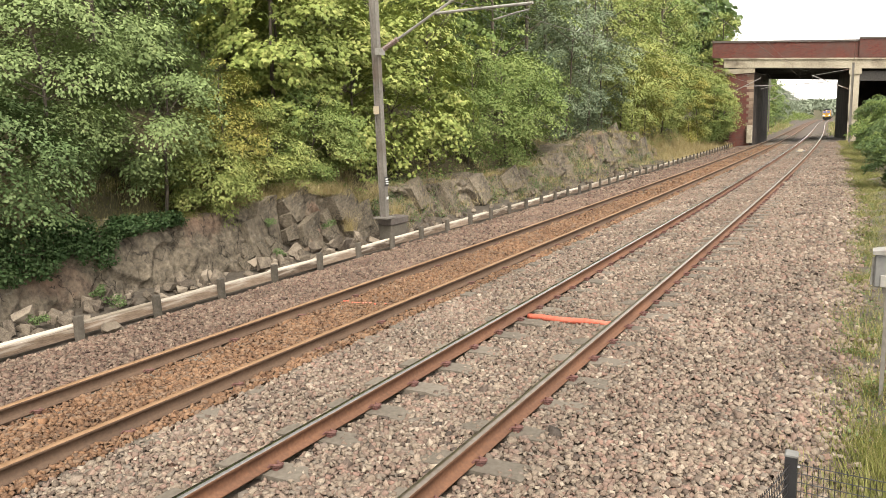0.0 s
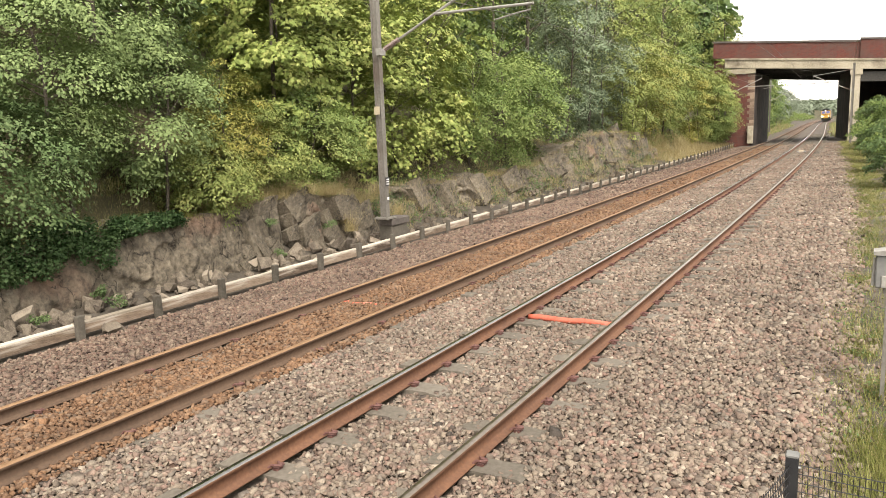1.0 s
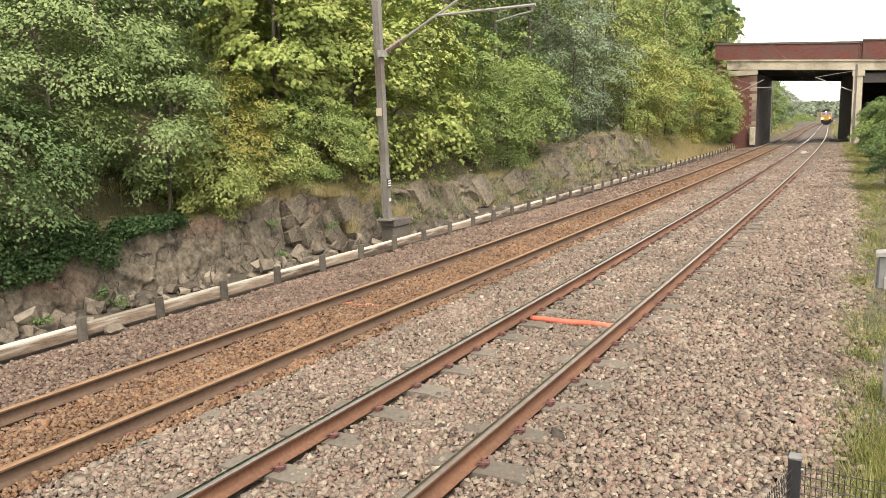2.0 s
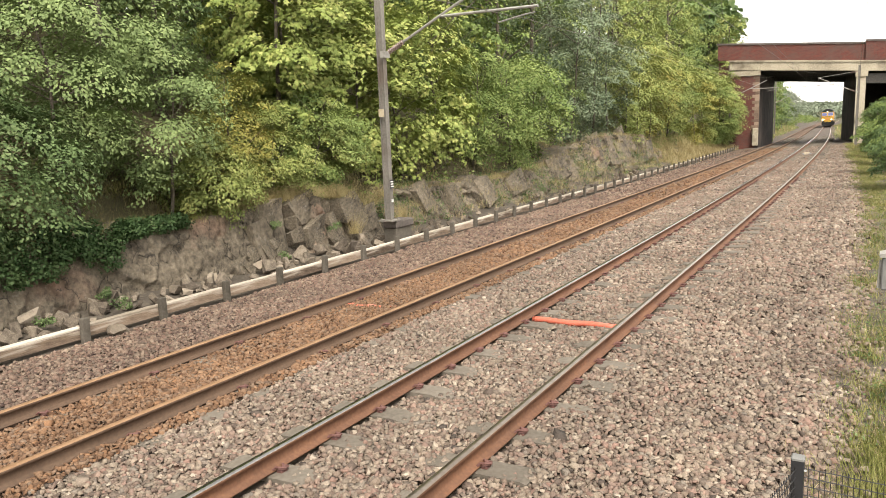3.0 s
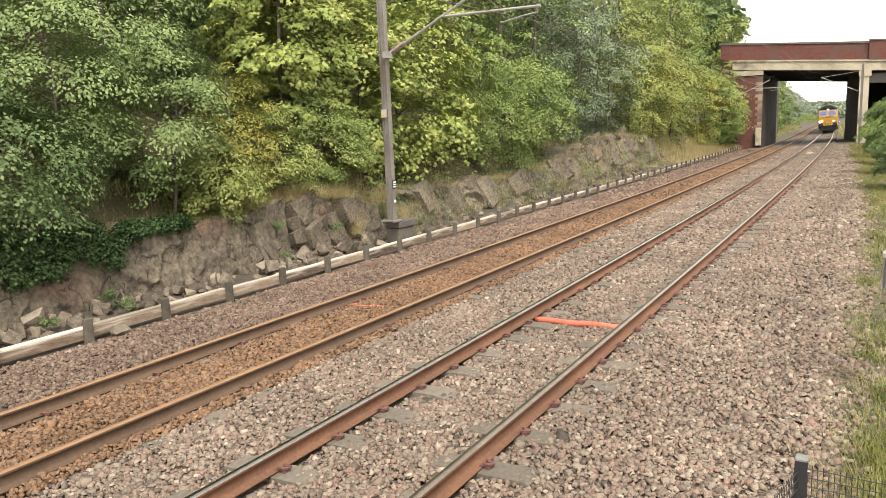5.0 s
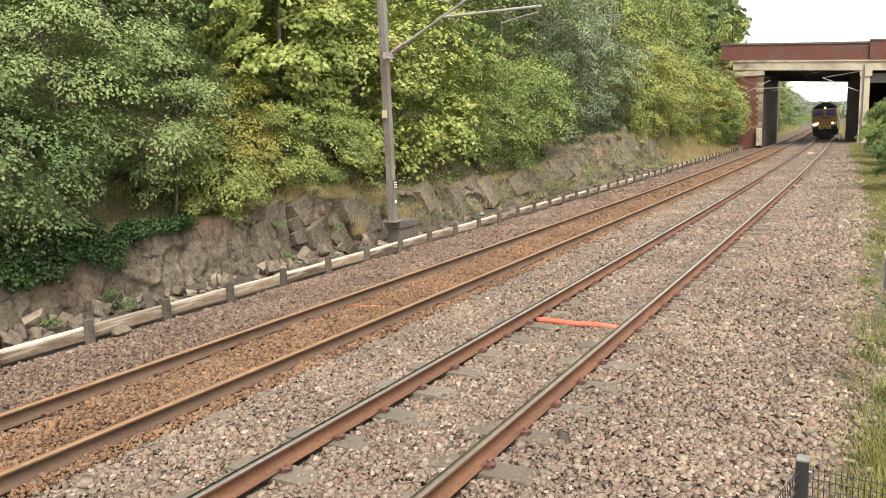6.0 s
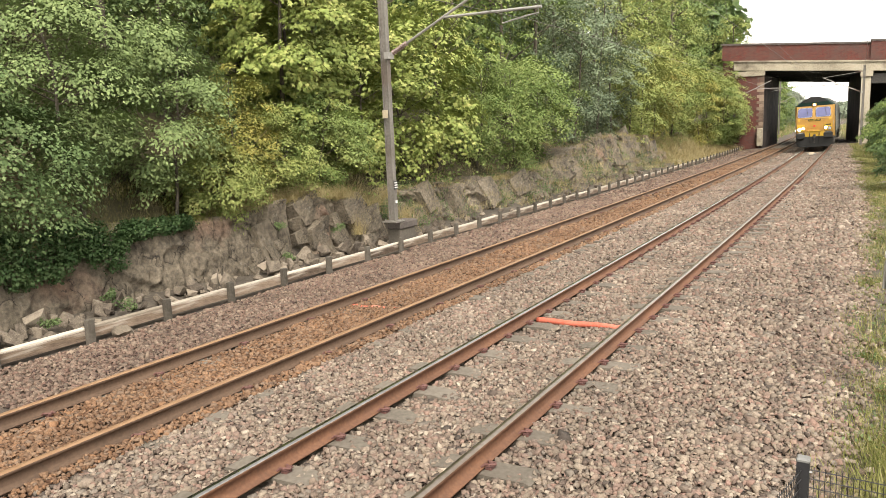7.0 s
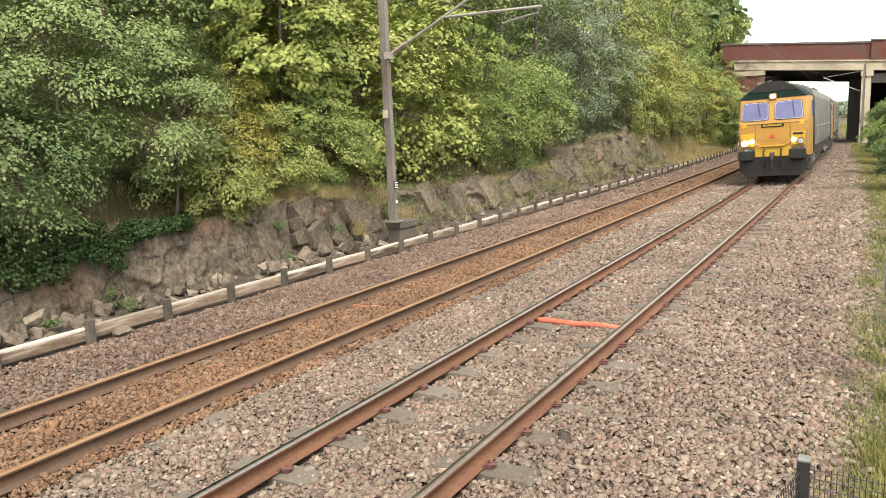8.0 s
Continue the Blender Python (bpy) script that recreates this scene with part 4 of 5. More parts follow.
    part("side_girder", prism([(x + 0.75, 5.1), (13, 4.6), (13, 5.5), (x + 0.75, 5.95)], Y0 + 0.25, Y0 + 0.7), M["concrete_shaded"], b)
    # walls closing the side opening, with its shade painted into their brick
    part("side_wall", prism([(5.5, -1), (6.5, -1), (6.5, 6), (5.5, 6)], Y0 + 0.8, Y1), M["brick_shaded"], b)
    part("side_back_wall", prism([(2.2, -1), (6.5, -1), (6.5, 6.2), (2.2, 6.2)], Y1 - 1.2, Y1 - 0.8), M["brick_shaded"], b)


build_bridge()


# ---- overhead line ----
def insulator(a, b, parent):
    a, b = Vector(a), Vector(b)
    bm = rod(a, b, 0.02, 8)
    n = 8
    for k in range(n):
        q = a.lerp(b, (k + 0.6) / n)
        d = (b - a).normalized()
        rod(q - d * 0.012, q + d * 0.012, 0.07, 12, bm, 0.045)
    return part("insulator", bm, M["porcelain"], parent, "brown ribbed porcelain insulator")


def build_mast(x, y, z0, z1, side, reach, label, hi=4.38, tie=6.6):
    """A steel mast with one cantilever; side +1 reaches to the right."""
    t = thing("overhead_line_mast", label, "mast", group="overhead line masts")
    bm = bmesh.new()
    h = [(-0.094, -0.075), (-0.076, -0.075), (-0.076, -0.007), (0.076, -0.007), (0.076, -0.075), (0.094, -0.075), (0.094, 0.075), (0.076, 0.075), (0.076, 0.007), (-0.076, 0.007), (-0.076, 0.075), (-0.094, 0.075)]
    low, up = [bm.verts.new((x + a, y + b, z0)) for a, b in h], [bm.verts.new((x + a, y + b, z1)) for a, b in h]
    bm.faces.new(low[::-1]), bm.faces.new(up)
    for k in range(12):
        bm.faces.new((low[k], low[(k + 1) % 12], up[(k + 1) % 12], up[k]))
    part("column", bm, M["mast"], t)
    part("base_plate", box((0.42, 0.42, 0.04), (x, y, z0 + 0.02)), M["mast"], t)
    s = side
    a, b = Vector((x + s * 0.12, y, hi)), Vector((x + s * reach, y, hi + 0.45 * reach))
    d = (b - a).normalized()
    part("bracket", box((0.12, 0.26, 0.16), (x + s * 0.11, y, hi)), M["galvanised"], t)
    insulator(a + d * 0.12, a + d * 0.62, t)
    part("strut", rod(a + d * 0.60, b, 0.034, 8), M["galvanised"], t)
    top = Vector((x + s * 0.12, y, tie))
    if tie < z1:
        insulator(top, top.lerp(b, 0.2), t)
        part("tie_rod", rod(top.lerp(b, 0.2), b, 0.018, 6), M["galvanised"], t)
    k = a.lerp(b, (1.78 - 0.12) / (reach - 0.12))
    e = Vector((x + s * 4.25, y, hi + 0.70))
    part("registration_arm", rod(k + Vector((0, 0, -0.03)), e, 0.032, 8), M["galvanised"], t)
    r = k.lerp(e, 0.97)
    part("steady_arm", pipe([r, r + Vector((0, 0, -0.13)), r + Vector((-s * 0.3, 0, -0.16)), r + Vector((-s * 0.9, 0, -0.26))], 0.018, 6), M["galvanised"], t)
    return t


def build_overhead():
    t = build_mast(-7.40, 15.2, 0.19, 9.0, 1, 3.3, "weathered steel overhead line mast standing above the timber edging")
    part("id_plate", box((0.16, 0.012, 0.20), (-7.40, 15.07, 2.95)), M["cream"], t, "small faded cream plate")
    part("warning_plate", box((0.012, 0.15, 0.22), (-7.28, 15.2, 1.15)), M["plain_dark"], t, "small black plate with pale bars")
    for k in range(3):
        part("plate_bar", box((0.008, 0.12, 0.03), (-7.272, 15.2, 1.09 + 0.06 * k)), M["paint_white"], t)
    part("tag", box((0.012, 0.08, 0.07), (-7.28, 15.2, 0.72)), M["paint_white"], t)
    for dx, dy in ((-.15, -.15), (.15, -.15), (-.15, .15), (.15, .15)):
        part("bolt", rod((-7.40 + dx, 15.2 + dy, 0.22), (-7.40 + dx, 15.2 + dy, 0.27), 0.02, 6), M["mast"], t)
    f = thing("mast_foundation", "dark concrete block at the foot of the mast", "foundation")
    part("block", box((0.46, 0.80, 0.20), (-7.42, 15.62, 0.09), bevel=0.03), M["coping"], f)
    part("plinth", box((0.42, 0.74, 0.40), (-7.44, 15.62, -0.205), bevel=0.03), M["post"], f, "paler mortared stone plinth")
    build_mast(1.92, 70.0, -0.25, 6.4, -1, 3.0, "grey steel overhead line mast standing by the bridge pier", 4.2, 5.9)
    build_mast(-8.9, 74.9, 0.0, 6.0, 1, 3.2, "steel overhead line mast half hidden in leaves by the bridge", 4.4, 6.0)
    build_mast(-9.0, 112.0, 0.0, 8.0, 1, 3.2, "steel overhead line mast beyond the bridge", 4.4, 6.4)
    build_mast(-13.5, 165.0, 0.0, 8.0, 1, 3.2, "steel overhead line mast far along the line", 4.4, 6.4)
    w = thing("return_wire", "thin dark return wire strung past the bridge mast", "cable")
    part("strand", pipe([(1.93, 70.0, 6.35), (2.35, 52, 6.3), (2.75, 35, 6.45), (3.2, 18, 6.8), (3.9, -8, 7.6)], 0.009, 5), M["wire"], w)
    supports = [-45, 15.2, 71, 112, 165, 225]
    for c, g in ((0.0, "near"), (TWO, "far")):
        w = thing("overhead_wires", "thin overhead contact and carrier wires above a track", "cable", group="overhead wires")
        contact, carrier, drops = [], [], []
        for y0, y1 in zip(supports, supports[1:]):
            low = 0.0
            for k in range(12):
                s = k / 12
                y = y0 + (y1 - y0) * s
                sag = 4 * s * (1 - s) * 0.9
                q = trk(c + 0.2 * (1 - 2 * s), y, 4.95)
                contact.append(q)
                carrier.append(trk(c + 0.1 * (1 - 2 * s), y, 6.15 - sag))
                if k % 2 and 0 < y < 150:
                    drops.append((q, carrier[-1]))
        part("contact_wire", pipe(contact, 0.0065, 5), M["wire"], w)
        part("carrier_wire", pipe(carrier, 0.006, 5), M["wire"], w)
        for q, r in drops:
            part("dropper", rod(q, r, 0.004, 4), M["wire"], w)


build_overhead()


# ---- plants ----
def trunk_mesh(height, r, lean, seed):
    g = random.Random(seed)
    bm = pipe([(lean[0] * k / 6 + g.uniform(-.08, .08), lean[1] * k / 6 + g.uniform(-.08, .08), -0.6 + (height + 0.6) * k / 6) for k in range(7)], [r * (1.15 - 0.85 * k / 6) for k in range(7)], 8)
    for k in range(7):
        a = g.uniform(0, 6.28)
        z = height * g.uniform(0.25, 0.85)
        s = height * g.uniform(0.18, 0.34)
        f = z / height
        o = Vector((lean[0] * f, lean[1] * f, z))
        e = o + Vector((math.cos(a) * s, math.sin(a) * s, s * 0.7))
        pipe([o, o.lerp(e, 0.5) + Vector((0, 0, -0.1)), e], [r * 0.4, r * 0.25, r * 0.08], 6, bm)
    return bm


def tree(name, x, y, height, spread, kind, leaf_size, clumps, per, seed, label, low=0.15, top_kind=None, category="tree"):
    """A trunk with limbs and a crown of leaf clumps with gaps."""
    g = np.random.default_rng(seed)
    z = float(ground_z(x, y))
    t = thing(name, label, category, pose(x, y, z))
    part("trunk", trunk_mesh(height * 0.85, (0.012 if category == "shrub" else 0.02) + height * (0.006 if category == "shrub" else 0.011), (g.uniform(-.6, .6), g.uniform(-.6, .6)), seed), M["bark"], t)
    c, o = [], []
    while len(c) < clumps:
        d = g.normal(size=3)
        d /= np.linalg.norm(d)
        r = g.uniform(0.3, 1.0) ** 0.45
        zz = low + (1 - low) * (0.5 + 0.5 * d[2] * r)
        w = math.sin(math.pi * min(max((zz - low) / (1 - low), 0.06), 0.97)) ** 0.5
        bump = 1 + 0.20 * math.sin(3 * math.atan2(d[1], d[0]) + seed) + 0.13 * g.normal()
        c.append((d[0] * r * spread * w * bump, d[1] * r * spread * w * bump, zz * height))
        o.append((d[0], d[1], 0.25 * d[2]))
    v, f = sprays(c, o, per, g.uniform(0.16, 0.30, clumps) * spread + 0.12, leaf_size * (1.08 if kind == "maple" else 0.84), seed + 1, kind == "maple")
    me = np_mesh("crown", v, f)
    me.materials.append(LEAF[kind])
    part("crown", me, None, t)
    return t


def build_woods():
    # front row of shrubs along the top of the rock: y, kind, height, spread, leaf
    front = [(3.0, "deep", 4.2, 2.0, .06), (4.8, "deep", 4.4, 1.9, .06), (6.6, "deep", 3.0, 1.8, .058), (8.3, "ash", 5.2, 1.7, .062), (10.0, "ash", 4.6, 1.7, .06), (11.2, "lime", 2.4, 1.2, .05), (12.0, "gold", 3.6, 1.1, .05), (13.4, "lime", 2.5, 1.4, .05), (14.9, "hazel", 3.0, 1.5, .052), (15.9, "lime", 2.0, 1.1, .052),
             (14.6, "maple", 8.6, 1.7, .105), (15.8, "maple", 7.6, 1.9, .105), (17.6, "maple", 5.4, 1.7, .10), (19.4, "maple", 6.0, 1.9, .105), (21.8, "maple", 6.2, 2.0, .11), (24.5, "hazel", 5.0, 2.0, .075), (27.5, "hazel", 5.2, 2.2, .075), (30.5, "hazel", 4.6, 2.2, .08), (34.5, "grey", 8.5, 2.0, .075), (38, "grey", 9.5, 2.2, .075), (41.5, "grey", 8.5, 2.0, .08), (44.5, "lime", 6.8, 2.2, .085),
             (48, "lime", 7.5, 2.5, .09), (52, "gold", 7.0, 2.4, .09), (56, "lime", 7.5, 2.6, .09), (60, "hazel", 7.0, 2.4, .09), (64, "gold", 6.5, 2.4, .09), (68, "lime", 7, 2.4, .09), (71.5, "hazel", 6.5, 2.2, .09), (73.0, "lime", 7.2, 1.7, .09), (74.6, "lime", 8.0, 1.8, .09), (74.9, "hazel", 3.4, 1.5, .09)]
    words = {"deep": "dense dark green shrub overhanging the rock cutting", "grey": "grey-green willow shrub on the cutting slope", "ash": "grey-green ash shrub with loose leafy boughs", "hazel": "mid-green hazel shrub on the cutting slope",
             "gold": "shrub turning yellow and orange on the cutting slope", "lime": "bright yellow-green shrub on the cutting slope", "maple": "yellow-green maple with broad leaves on the cutting"}
    for i, (y, k, h, s, l) in enumerate(front):
        x = float(line_x(y)) - 9.75 - 0.2 * math.sin(i * 2.3) + (1.75 if y > 70 else 0.9 if y > 62 else 0.45 if y < 6 else 0.35 if 9 < y < 13 else -0.9 if k == "maple" and h > 7 else 0)
        tree("shrub", x, y, h, s, k, l * (1 if y < 30 else 1.25), 76 if y < 30 else 90, 210 if y < 16 else 95 if k == "maple" else 150 if y < 30 else 90, 100 + i, words[k], 0.17 if 7.5 < y < 12 else 0.03, category="shrub")
    mid = [(1, "deep", 8, 3, .075), (5, "deep", 9, 3.2, .075), (8, "ash", 8.5, 3.0, .07), (10.8, "ash", 8, 2.4, .07), (12.9, "deep", 7.0, 2.0, .07), (15.2, "maple", 9, 2.2, .11), (19, "maple", 9.5, 2.8, .115), (23, "maple", 9.5, 3.0, .12), (27.5, "hazel", 9.5, 3, .095), (32, "hazel", 10, 3.2, .095), (37, "grey", 10.5, 3.2, .085), (41, "grey", 11, 3.4, .085),
           (46, "lime", 11, 3.4, .1), (51, "lime", 11.5, 3.6, .1), (56, "hazel", 13.5, 3.6, .1), (61, "lime", 14, 3.6, .11), (66, "hazel", 14, 3.6, .11), (71, "lime", 13.5, 3.4, .11), (74.5, "hazel", 12, 3.2, .11)]
    for i, (y, k, h, s, l) in enumerate(mid):
        l *= 1.1 if y < 26 else 1.35
        x = float(line_x(y)) - 12.6 - 0.5 * math.sin(i * 1.9)
        tree("tree", x, y, h, s, k, l, 85 if y < 30 else 100, 75 if k == "maple" else 115 if y < 26 else 72, 200 + i, words[k].replace("shrub", "tree"), 0.03)
    back = [(0, "deep"), (5, "deep"), (10, "deep"), (15, "deep"), (20, "maple"), (25, "deep"), (30, "hazel"), (36, "hazel"), (42, "grey"), (48, "hazel"), (54, "lime"), (60, "deep"), (66, "lime"), (72, "deep")]
    for i, (y, k) in enumerate(back):
        tree("tree", float(line_x(y)) - 17.5 - 0.8 * math.sin(i * 2.7), y, 13.5, 4.2, k, .16 if y < 35 else .22, 75, 80 if y < 35 else 55, 300 + i, words[k].replace("shrub", "tall tree"), 0.0)
    for i in range(8):
        tree("tree", float(line_x(5 + 5.2 * i)) - 15.6 - 0.4 * math.sin(i * 2.1), 5 + 5.2 * i, 7.5, 3.2, "hazel" if i < 4 else "deep", .15, 55, 70, 370 + i, "green understorey tree in the wood", 0.0)
    for i in range(8):
        tree("tree", -25.0 - 0.8 * math.sin(i * 2.7), 0 + 9 * i, 16, 6.2, "deep", .34, 80, 45, 350 + i, "tall dark green tree at the back of the wood", 0.0)
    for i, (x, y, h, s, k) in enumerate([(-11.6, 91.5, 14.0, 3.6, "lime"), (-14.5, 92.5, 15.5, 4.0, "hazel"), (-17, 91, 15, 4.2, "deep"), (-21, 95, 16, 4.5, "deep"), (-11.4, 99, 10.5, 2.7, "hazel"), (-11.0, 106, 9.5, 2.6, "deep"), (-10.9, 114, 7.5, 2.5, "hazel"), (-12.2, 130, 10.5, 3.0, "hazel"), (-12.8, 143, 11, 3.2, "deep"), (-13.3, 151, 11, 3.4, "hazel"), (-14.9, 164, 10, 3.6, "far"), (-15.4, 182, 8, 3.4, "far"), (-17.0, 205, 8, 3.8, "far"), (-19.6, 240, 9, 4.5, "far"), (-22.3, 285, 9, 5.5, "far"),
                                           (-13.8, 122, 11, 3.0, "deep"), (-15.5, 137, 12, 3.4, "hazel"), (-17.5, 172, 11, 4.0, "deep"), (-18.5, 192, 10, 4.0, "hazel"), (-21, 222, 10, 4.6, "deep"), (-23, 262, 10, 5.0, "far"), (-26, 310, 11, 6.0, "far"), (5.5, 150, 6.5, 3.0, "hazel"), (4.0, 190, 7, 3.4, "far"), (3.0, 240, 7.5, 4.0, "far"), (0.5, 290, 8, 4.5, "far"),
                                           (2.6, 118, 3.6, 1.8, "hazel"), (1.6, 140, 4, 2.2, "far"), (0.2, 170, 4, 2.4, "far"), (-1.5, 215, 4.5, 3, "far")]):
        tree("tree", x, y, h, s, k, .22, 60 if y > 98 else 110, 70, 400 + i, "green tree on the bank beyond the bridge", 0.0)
    # shrubs on the near bank
    for i, (x, y, h, s, k) in enumerate([(4.5, 29, 2.6, 1.25, "deep"), (4.1, 36, 3.0, 1.3, "hazel"), (3.8, 43, 3.2, 1.3, "deep"), (3.5, 50, 3.4, 1.3, "hazel"), (3.3, 58, 3.4, 1.2, "deep"), (3.6, 66, 3.8, 1.2, "hazel")]):
        tree("shrub", x, y, h, s, k, .075, 50, 150, 500 + i, "green shrub leaning over the grass verge", 0.0, category="shrub")
    # far wooded hill, past counting
    g = np.random.default_rng(79)
    c = np.stack([g.uniform(-38, -29, 1000), g.uniform(-12, 92, 1000), g.uniform(4, 31, 1000)], 1)
    c = np.concatenate([c, np.stack([g.uniform(-28, -14.5, 170), g.uniform(91, 112, 170), g.uniform(3, 17, 170)], 1)])
    v, f = leaves(c, 60, 2.7, 0.9, 80, 0.8)
    me = np_mesh("wood_behind", v, f)
    me.materials.append(LEAF["deep"])
    tagged(new("wood_behind", me), "dense dark wood rising behind the cutting trees", "woods", kind="stuff")
    g = np.random.default_rng(81)
    y = 92 + 300 * g.uniform(0, 1, 900) ** 1.3
    u = np.where(g.uniform(size=900) < 0.6, -8.0 - 14 * g.uniform(0, 1, 900), 3.6 + 16 * g.uniform(0, 1, 900))
    x = line_x(y) + u
    v, f = leaves(np.stack([x, y, ground_z(x, y) + 0.5 + 0.9 * g.uniform(size=900) * np.clip((np.abs(u) - 4) / 5, 0.2, 1)], 1), 55, 1.0 + 0.003 * (y - 90), 0.22, 82, 0.6)
    me = np_mesh("bank_scrub", v, f)
    me.materials.append(LEAF["hazel"])
    tagged(new("bank_scrub", me), "green scrub covering the banks past the bridge", "scrub", kind="stuff")
    g = np.random.default_rng(77)
    n = 1700
    y = g.uniform(340, 1000, n)
    x = line_x(np.clip(y, 0, 1200)) + g.uniform(-140, 160, n)
    keep = (np.abs(x - line_x(y)) > 9) | (y > 440)
    x, y = x[keep], y[keep]
    c = np.stack([x, y, ground_z(x, y) + g.uniform(1, 4, len(x))], 1)
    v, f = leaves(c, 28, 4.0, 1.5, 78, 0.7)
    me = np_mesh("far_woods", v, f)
    # hillside leaves hold the haze in their colour
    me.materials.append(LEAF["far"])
    tagged(new("far_woods", me), "distant wooded hillside beyond the line", "woods", kind="stuff")


build_woods()


def blades(name, label, mat, spots, n, height, seed, spread=0.3, thick=0.5):
    """Grass: thin leaning blades round given spots, one mesh."""
    g = np.random.default_rng(seed)
    spots = np.asarray(spots, float)
    c = spots[g.integers(0, len(spots), n)]
    x, y = c[:, 0] + g.normal(size=n) * spread, c[:, 1] + g.normal(size=n) * spread
    z = np.maximum(ground_z(x, y), c[:, 2]) - 0.02
    h = height * g.uniform(0.4, 1.2, n)
    a = g.uniform(0, 6.28, n)
    lean = g.uniform(0.1, 1.1, n) * h
    w = thick * g.uniform(0.004, 0.009, n) * (1 + 0.02 * np.clip(y - 10, 0, 60))
    dx, dy = np.cos(a), np.sin(a)
    p0 = np.stack([x - dy * w, y + dx * w, z], 1)
    p1 = np.stack([x + dy * w, y - dx * w, z], 1)
    p2 = np.stack([x + dx * lean + dy * w * 0.15, y + dy * lean - dx * w * 0.15, z + h * 0.95], 1)
    p3 = np.stack([x + dx * lean - dy * w * 0.15, y + dy * lean + dx * w * 0.15, z + h * 0.95], 1)
    v = np.stack([p0, p1, p2, p3], 1).reshape(-1, 3)
    f = np.arange(4 * n).reshape(-1, 4)
    me = np_mesh(name, v, f)
    me.materials.append(LEAF[mat])
    tagged(new(name, me), label, "grass", kind="stuff")


def build_grass():
    g = random.Random(12)
    spots = []
    for i in range(560):
        y = 4.5 + 55 * g.random() ** 1.6
        spots.append((float(line_x(y)) + 3.24 + 0.9 * g.random() ** 1.2 - 0.022 * max(0, y - 20), y, -9))
    for i in range(260):
        y = g.uniform(24, 74)
        spots.append((float(line_x(y)) + 3.0 - 0.022 * max(0, y - 20) + 0.5 + g.uniform(0, 0.9), y, -9))
    blades("verge_grass", "long green and straw grass on the verge", "grass", spots, 46000, 0.13, 13, 0.15)
    near = []
    for i in range(200):
        y = 4.2 + 2.4 * g.random()
        near.append((float(line_x(y)) + g.uniform(3.40, 4.3), y, -9))
    blades("verge_turf", "thick olive grass on the near verge", "grass", near, 15000, 0.15, 19, 0.12)
    blades("verge_straw", "dry straw-coloured grass on the verge", "dry", spots, 12000, 0.15, 14, 0.15, 0.4)
    low = np.array(spots)[np.array(spots)[:, 1] > 6.2]
    v, f = leaves(low - np.array([0.06, 0, 0]) + np.stack([0 * low[:, 0], 0 * low[:, 0], ground_z(low[:, 0], low[:, 1]) + 9.03], 1), 16, 0.12, 0.022, 27, 0.4)
    me = np_mesh("verge_weeds", v, f)
    me.materials.append(LEAF["deep"])
    tagged(new("verge_weeds", me), "low green weeds creeping from the verge into the stones", "weeds", kind="stuff")
    top = []
    for i in range(300):
        y = 5 + 68 * g.random() ** 1.3
        top.append((float(line_x(y)) - g.uniform(8.95, 9.9) - (0.7 if 12.3 < y < 14.3 or 16.2 < y < 17.8 else 0), y, float(np.interp(y, ROCK_Y, ROCK_Z)) - 0.08))
    for i in range(160):
        y = g.uniform(49, 76)
        top.append((float(line_x(y)) - g.uniform(7.5, 9.3), y, -9))
    for i in range(210):
        y = g.uniform(16.5, 52)
        t = g.random()
        top.append((float(line_x(y)) - 8.0 - 1.2 * t, y, -0.5 + (float(np.interp(y, ROCK_Y, ROCK_Z)) + 0.5) * t))
    for i in range(120):
        y = g.uniform(11, 17)
        top.append((float(line_x(y)) - g.uniform(8.9, 9.7) - (0.6 if 12.3 < y < 14.3 or 16.2 < y < 17.8 else 0), y, float(np.interp(y, ROCK_Y, ROCK_Z)) - 0.05))
    crest = [(float(line_x(y)) - g.uniform(8.8, 9.9), y, float(np.interp(y, ROCK_Y, ROCK_Z)) - 0.02) for y in (g.uniform(11.3, 17.4) for _ in range(150))]
    blades("crest_straw", "pale dry grass on the crest of the broken rock", "dry", crest, 11000, 0.34, 29, 0.14, 0.4)
    mat = [(float(line_x(y)) - g.uniform(8.95, 10.3), y, float(np.interp(y, ROCK_Y, ROCK_Z))) for y in (g.uniform(5, 12) for _ in range(160))]
    blades("ledge_turf", "short olive grass on the ledge over the smooth rock", "grass", mat, 14000, 0.13, 30, 0.14)
    straw = [(float(line_x(y)) - g.uniform(7.4, 9.6), y, -9) for y in (g.uniform(50, 75.5) for _ in range(260))]
    straw += [(float(line_x(y)) - g.uniform(7.15, 8.3), y, -9) for y in (g.uniform(72.5, 75.7) for _ in range(60))]
    blades("tall_straw", "tall dry grass on the bank near the bridge", "dry", straw, 12000, 0.55, 28, 0.25, 0.8)
    ledge = []
    for i in range(420):
        y = 4 + 50 * g.random() ** 1.5
        ledge.append((float(line_x(y)) - g.uniform(8.95, 10.5), y, float(np.interp(y, ROCK_Y, ROCK_Z)) - 0.06))
    blades("ledge_grass", "olive and straw grass on the ledge above the rock", "dry", ledge, 24000, 0.16, 20, 0.2, 0.45)
    beyond = []
    for i in range(300):
        y = 89 + 120 * g.random() ** 1.6
        beyond.append((float(line_x(y)) + (-7.4 - 4 * g.random() if i % 3 else 2.6 + 2 * g.random()), y, -9))
    blades("far_bank_grass", "straw and green grass beside the line past the bridge", "dry", beyond, 24000, 0.55, 21, 0.6, 1.6)
    blades("far_bank_weeds", "green weeds beside the line past the bridge", "hazel", beyond, 8000, 0.6, 22, 0.7, 2.5)
